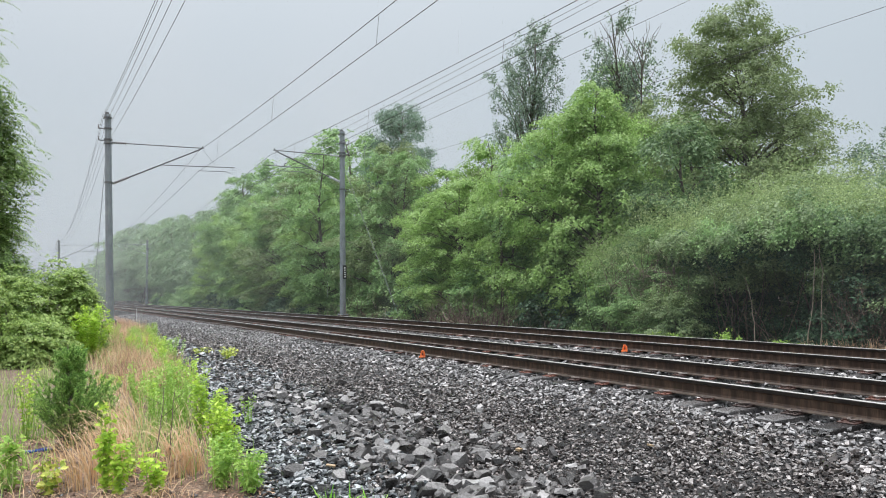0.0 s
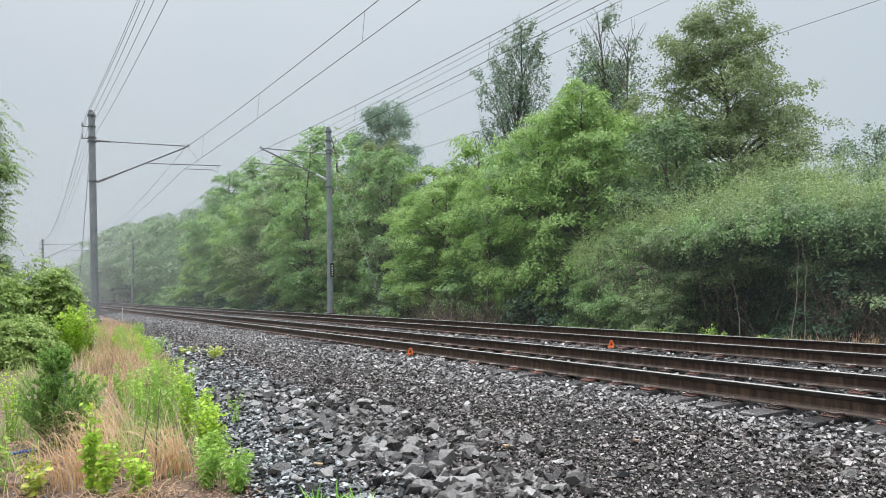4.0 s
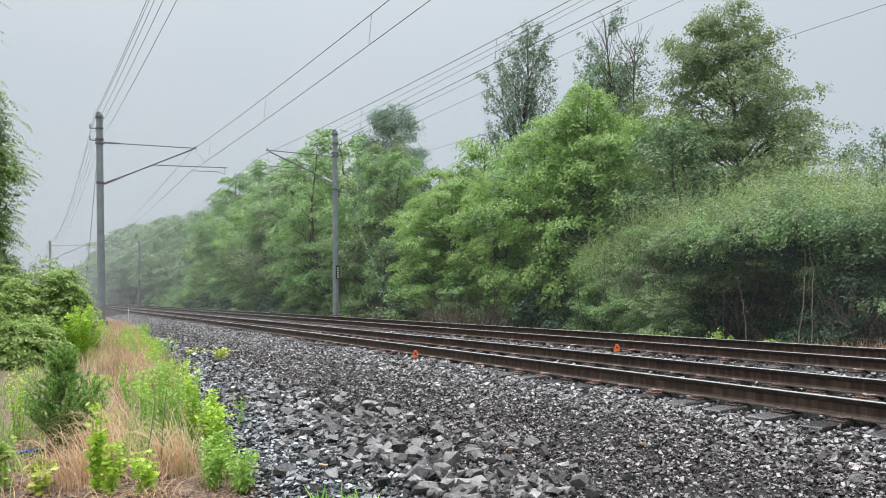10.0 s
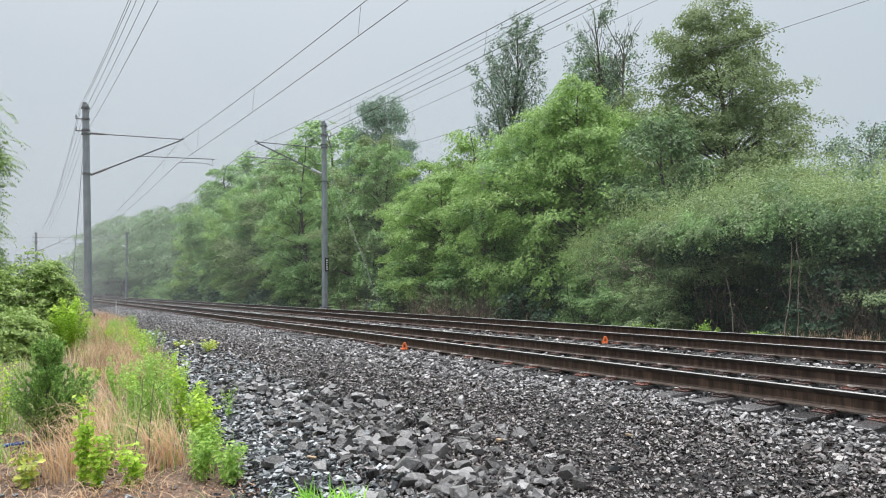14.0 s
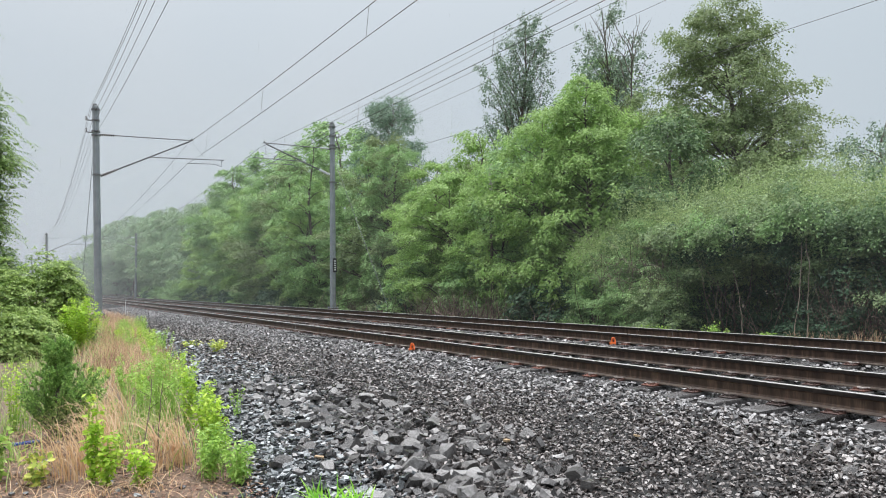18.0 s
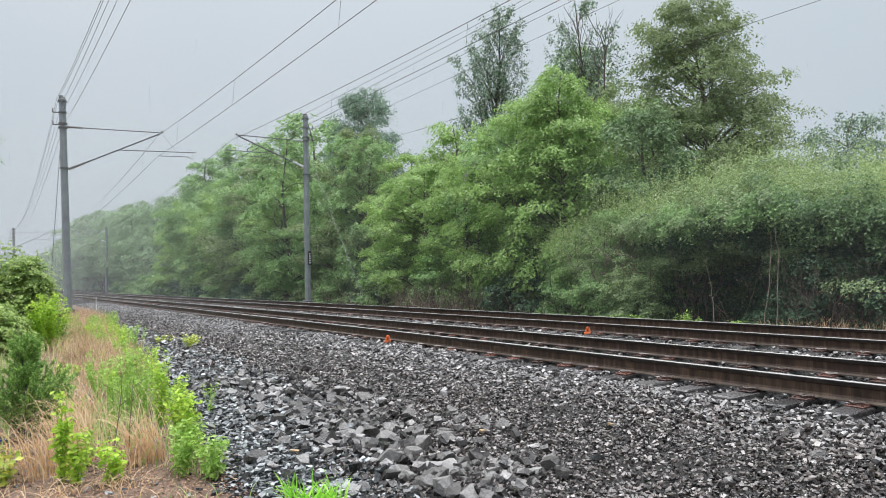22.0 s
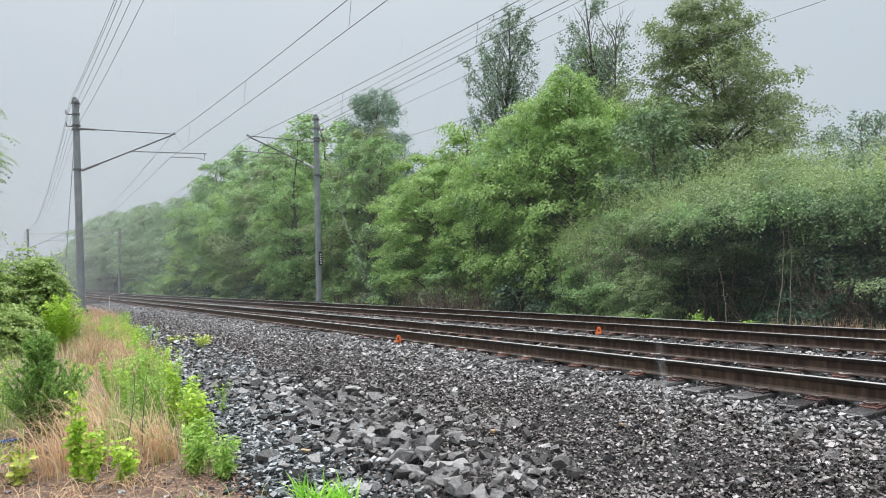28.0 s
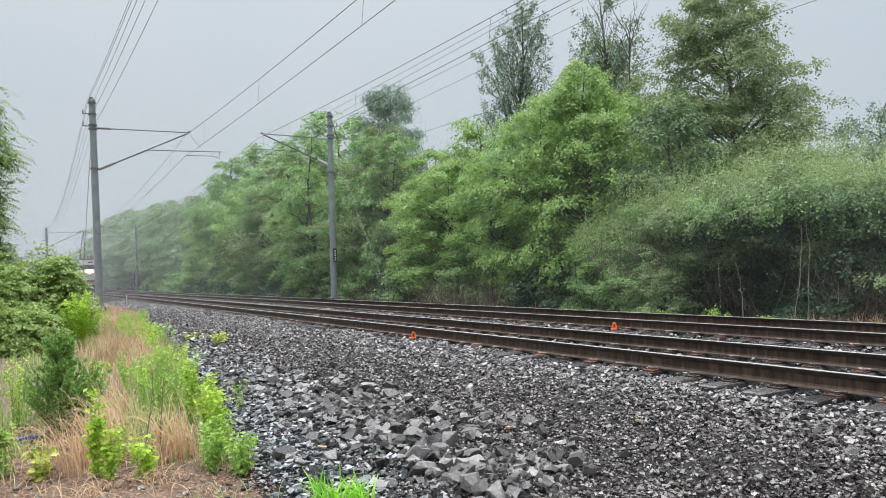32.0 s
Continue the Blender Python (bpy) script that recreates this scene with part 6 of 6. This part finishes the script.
def ballast():
    rng = np.random.default_rng(23)
    sets = []
    for x0, x1, y0, y1, step, size, lift in (
            (2.3, 6.86, 2.0, 8.5, 0.022, 0.026, 0.05), (2.5, 6.4, 2.0, 8.5, 0.028, 0.031, 0.45), (3.0, 6.86, 8.5, 14.0, 0.030, 0.038, 0.2), (2.6, 6.86, 14.0, 27.0, 0.043, 0.046, 0.2), (3.2, 6.75, 27.0, 60.0, 0.062, 0.05, 0.2),
            (2.2, 6.86, -9.0, 2.0, 0.058, 0.070, 0.2), (6.9, 8.25, -9.0, -1.0, 0.07, 0.07, 0.1), (8.4, 10.45, -9.0, 0.0, 0.08, 0.08, 0.3),
            (6.9, 8.25, -1.0, 30.0, 0.05, 0.05, 0.25), (8.4, 10.45, 0.0, 26.0, 0.048, 0.047, 0.35), (8.4, 10.45, 26.0, 60.0, 0.078, 0.055, 0.15), (10.6, 12.0, 0.0, 30.0, 0.065, 0.06, 0.2), (12.1, 14.0, 0.0, 40.0, 0.16, 0.11, 0.2)):
        P = grid_points(rng, x0, x1, y0, y1, step)
        P = P[P[:, 0] > edge(P[:, 1]) + 0.25 * rng.random(len(P))]
        P = P[rng.random(len(P)) < (0.5 if y0 < 14 else 0.72)]
        P[:, 0] += bend(P[:, 1])
        # leave the tie tops mostly clear
        u = P[:, 0] - bend(P[:, 1])
        for index, cx in enumerate(TRACKS):
            phase = np.abs((P[:, 1] - TIE_FIRST - 0.22 * index + TIE_STEP / 2) % TIE_STEP - TIE_STEP / 2)
            number = np.floor((P[:, 1] - TIE_FIRST - 0.22 * index + TIE_STEP / 2) / TIE_STEP)
            buried = (np.sin(number * 12.9898 + index) * 43758.5453 % 1.0 < 0.36) & (u - cx < -0.95)
            on = (np.abs(u - cx) < 1.30) & (phase < 0.15) & (rng.random(len(P)) > np.where(buried, 0.85, 0.05))
            P, u = P[~on], u[~on]
        s = size * (0.45 + 0.95 * rng.random(len(P)) ** 1.5) * np.where((y0 < 14) & (u > 5.3) & (u < 6.9), 1.3, 1.0)
        sets.append(stone_field(rng, P, s, (1.4, 0.95, 0.62), 0.42, lift))
    # stones spilled over some of the tie ends
    P = grid_points(rng, 6.2, 6.7, 1.0, 40.0, 0.034)
    number = np.floor((P[:, 1] - TIE_FIRST + TIE_STEP / 2) / TIE_STEP)
    P = P[(np.sin(number * 12.9898) * 43758.5453 % 1.0 < 0.36) & (rng.random(len(P)) < 0.75)]
    P[:, 0] += bend(P[:, 1])
    sets.append(stone_field(rng, P, 0.042 * (0.5 + 0.8 * rng.random(len(P))), (1.4, 0.95, 0.62), 0.42, 0.95))
    V = np.concatenate([v for v, f in sets]).reshape(-1, 8, 3)
    u = V[:, :, 0].mean(1) - bend(V[:, :, 1].mean(1))
    top = u + rng.normal(size=len(u)) * 0.45 > np.interp(V[:, :, 1].mean(1), [5, 8, 30], [5.85, 5.5, 5.0])
    for name, pick, mat, label in (("ballast", ~top, M_BALLAST, "wet brown-grey crushed stone heaped on the ballast shoulder"), ("track_ballast", top, M_BALLAST_TOP, "wet crushed stone round the ties, paled for its glancing sheen")):
        F = (np.arange(pick.sum())[:, None, None] * 8 + STONE_Q[None]).reshape(-1, 4)
        tagged(part(name, mesh_np(name, V[pick].reshape(-1, 3), F), mat), label, "ballast", kind="stuff")
    # flat slaty chips on the lower ground
    P = grid_points(rng, 1.3, 4.0, 2.5, 14.0, 0.040)
    P = P[(P[:, 0] > edge(P[:, 1]) - 0.15 + 0.3 * rng.random(len(P)))]
    P = np.concatenate([P, (lambda Q: Q[Q[:, 0] > edge(Q[:, 1]) - 0.15 + 0.3 * rng.random(len(Q))])(grid_points(rng, 1.2, 4.0, -9.0, 2.5, 0.062))])
    P = P[P[:, 0] < np.interp(P[:, 1], [2, 4.5, 6, 9, 14], [2.3, 2.5, 2.8, 3.5, 4.0]) + 0.25 * rng.normal(size=len(P))]
    P2 = grid_points(rng, 2.2, 4.2, 14.0, 30.0, 0.10)
    P2 = P2[(P2[:, 0] > edge(P2[:, 1]) - 0.2 + 0.4 * rng.random(len(P2)))]
    v, f = stone_field(rng, P, 0.032 + 0.05 * rng.random(len(P)) ** 2.2, (1.3, 0.85, 0.4), 0.34, 0.2)
    v2, f2 = stone_field(rng, P2, 0.06 + 0.07 * rng.random(len(P2)) ** 2, (1.3, 0.85, 0.32), 0.3, 0.15)
    tagged(part("slate_chips", mesh_np("slate_chips", np.concatenate([v, v2]), np.concatenate([f, f2 + len(v)])), M_SLATE), "flat wet slaty stone chips below the ballast", "gravel", kind="stuff")


ballast()
verge_stones()


def rocks():
    """Loose rocks at the foot of the ballast, each a thing of its own."""
    rng = np.random.default_rng(29)
    shapes = []
    for i in range(12):
        bm = bmesh.new()
        bmesh.ops.create_icosphere(bm, subdivisions=3, radius=1.0)
        p = np.array([v.co for v in bm.verts])
        sides = np.array([(1, 0, 0), (-1, 0, 0), (0, 1, 0), (0, -1, 0), (0, 0, 1), (0, 0, -1)], float) + rng.normal(size=(6, 3)) * 0.28
        for d in np.concatenate([unit(sides), unit(rng.normal(size=(6, 3)))]):
            over = p @ d - (0.42 + 0.26 * rng.random())
            p = p - np.maximum(over, 0)[:, None] * d
        p *= np.array([0.85, 0.62 + 0.15 * rng.random(), 0.45 + 0.2 * rng.random()])
        for v, q in zip(bm.verts, p):
            v.co = q
        bmesh.ops.dissolve_limit(bm, angle_limit=0.16, verts=list(bm.verts), edges=list(bm.edges))
        me = bpy.data.meshes.new("rock")
        bm.to_mesh(me)
        bm.free()
        me.materials.append(M_ROCK)
        shapes.append(me)
    spots = []
    for i in range(300):
        y = 4.2 + 7.6 * rng.random()
        x = np.interp(y, [4, 6, 8, 10, 12], [3.1, 3.15, 3.45, 3.1, 2.9]) + rng.normal() * np.interp(y, [4, 8, 12], [0.42, 0.5, 0.42])
        if x > edge(y) + 0.15 and x < 4.7:
            spots.append((x, y, 0.075 + 0.125 * rng.random() ** 2.2))
    for i in range(16):
        y, x = rng.uniform(3, 14), rng.uniform(4.0, 5.6)
        spots.append((x, y, 0.08 + 0.05 * rng.random()))
    spots += [(2.76, 6.74, 0.24), (3.21, 5.21, 0.24), (3.0, 5.0, 0.23), (3.3, 6.75, 0.23), (3.98, 7.18, 0.20), (4.0, 8.39, 0.21), (3.7, 8.7, 0.20), (3.45, 8.9, 0.23), (2.95, 5.7, 0.23), (3.4, 5.9, 0.20), (2.8, 5.25, 0.20), (4.3, 8.9, 0.20), (3.0, 9.6, 0.21), (2.85, 10.4, 0.20)]
    for x, y, s in spots:
        ob = part("rock", shapes[rng.integers(12)], None)
        tagged(ob, "wet grey angular rock at the foot of the ballast", "rock", "loose rocks by the ballast")
        z = float(ground_z(x, y)) + s * rng.uniform(0.02, 0.26)
        ob.matrix_basis = pose(x, y, z, rng.normal() * 14, rng.normal() * 14, rng.random() * 360) @ Matrix.Scale(s, 4)


rocks()


def rubble():
    """The smaller broken stone between the rocks."""
    rng = np.random.default_rng(61)
    y = rng.uniform(4.2, 12.6, 1500)
    x = np.interp(y, [4, 6, 8, 10, 12], [3.15, 3.2, 3.5, 3.2, 2.95]) + rng.normal(size=len(y)) * 0.48
    P = np.stack([x, y], -1)
    P = P[(x > edge(y) + 0.1) & (x < 5.0)]
    V, F = stone_field(rng, P, 0.05 + 0.06 * rng.random(len(P)) ** 2, (1.25, 0.95, 0.6), 0.4, 0.25, 0.5)
    tagged(part("rubble", mesh_np("rubble", V, F), M_RUBBLE), "wet broken grey stone among the larger rocks", "rubble", kind="stuff")


rubble()


def wood_bits():
    m = surface("tan_wood", [(0.30, 0.20, 0.11), (0.46, 0.33, 0.20)], 12, 0.6, bump=0.3)
    for x, y, rz, s in ((4.09, 5.84, 25, 1.0), (2.37, 6.52, -40, 0.8), (4.9, 4.9, 70, 0.7)):
        b = Build()
        b.box((-0.06, -0.022, -0.012), (0.06, 0.022, 0.012), chamfer=0.004)
        ob = tagged(part("wood_chip", b, m), "small tan splinter of wood on the stones", "wood chip", "wood chips")
        ob.matrix_basis = pose(x, y, float(ground_z(x, y)) + 0.04, 8, 5, rz) @ Matrix.Scale(s, 4)


wood_bits()


# ---- what moves ----
def motions():
    speed, y_end = 20.3, 112.0
    rows = []
    for k in range(65):
        t = k * 0.5
        y = y_end + speed * (32.0 - t)
        x = TRACKS[0] + float(bend(y))
        turn = math.degrees(math.atan(2 * 0.000075 * min(y, 600))) if y < 600 else 0
        rows.append((t, pose(x, y, 0.2, 0, 0, turn)))
    walk(TRAIN, rows)
    for t0, (ob, mid, way) in DROPS:
        walk(ob, [(t, pose(*(mid + way * 7.0 * max(-0.5, min(0.5, t - t0))))) for t in (0.0, t0 - 0.6, t0 - 0.5, t0 - 0.25, t0, t0 + 0.25, t0 + 0.5, t0 + 0.6, 32.0)])
    # each sheet waits above, falls at about 7 m/s and ends below the ground
    wait, fall = 11.0, 35.0
    for k, ob in enumerate(SHOWERS):
        t0 = -2.6 + 2.9 * k
        out = []
        for i in range(65):
            t = i * 0.5
            out.append((t, pose(0, 0, wait - min(fall, max(0.0, (t - t0) * 7.0)))))
        walk(ob, out)


motions()
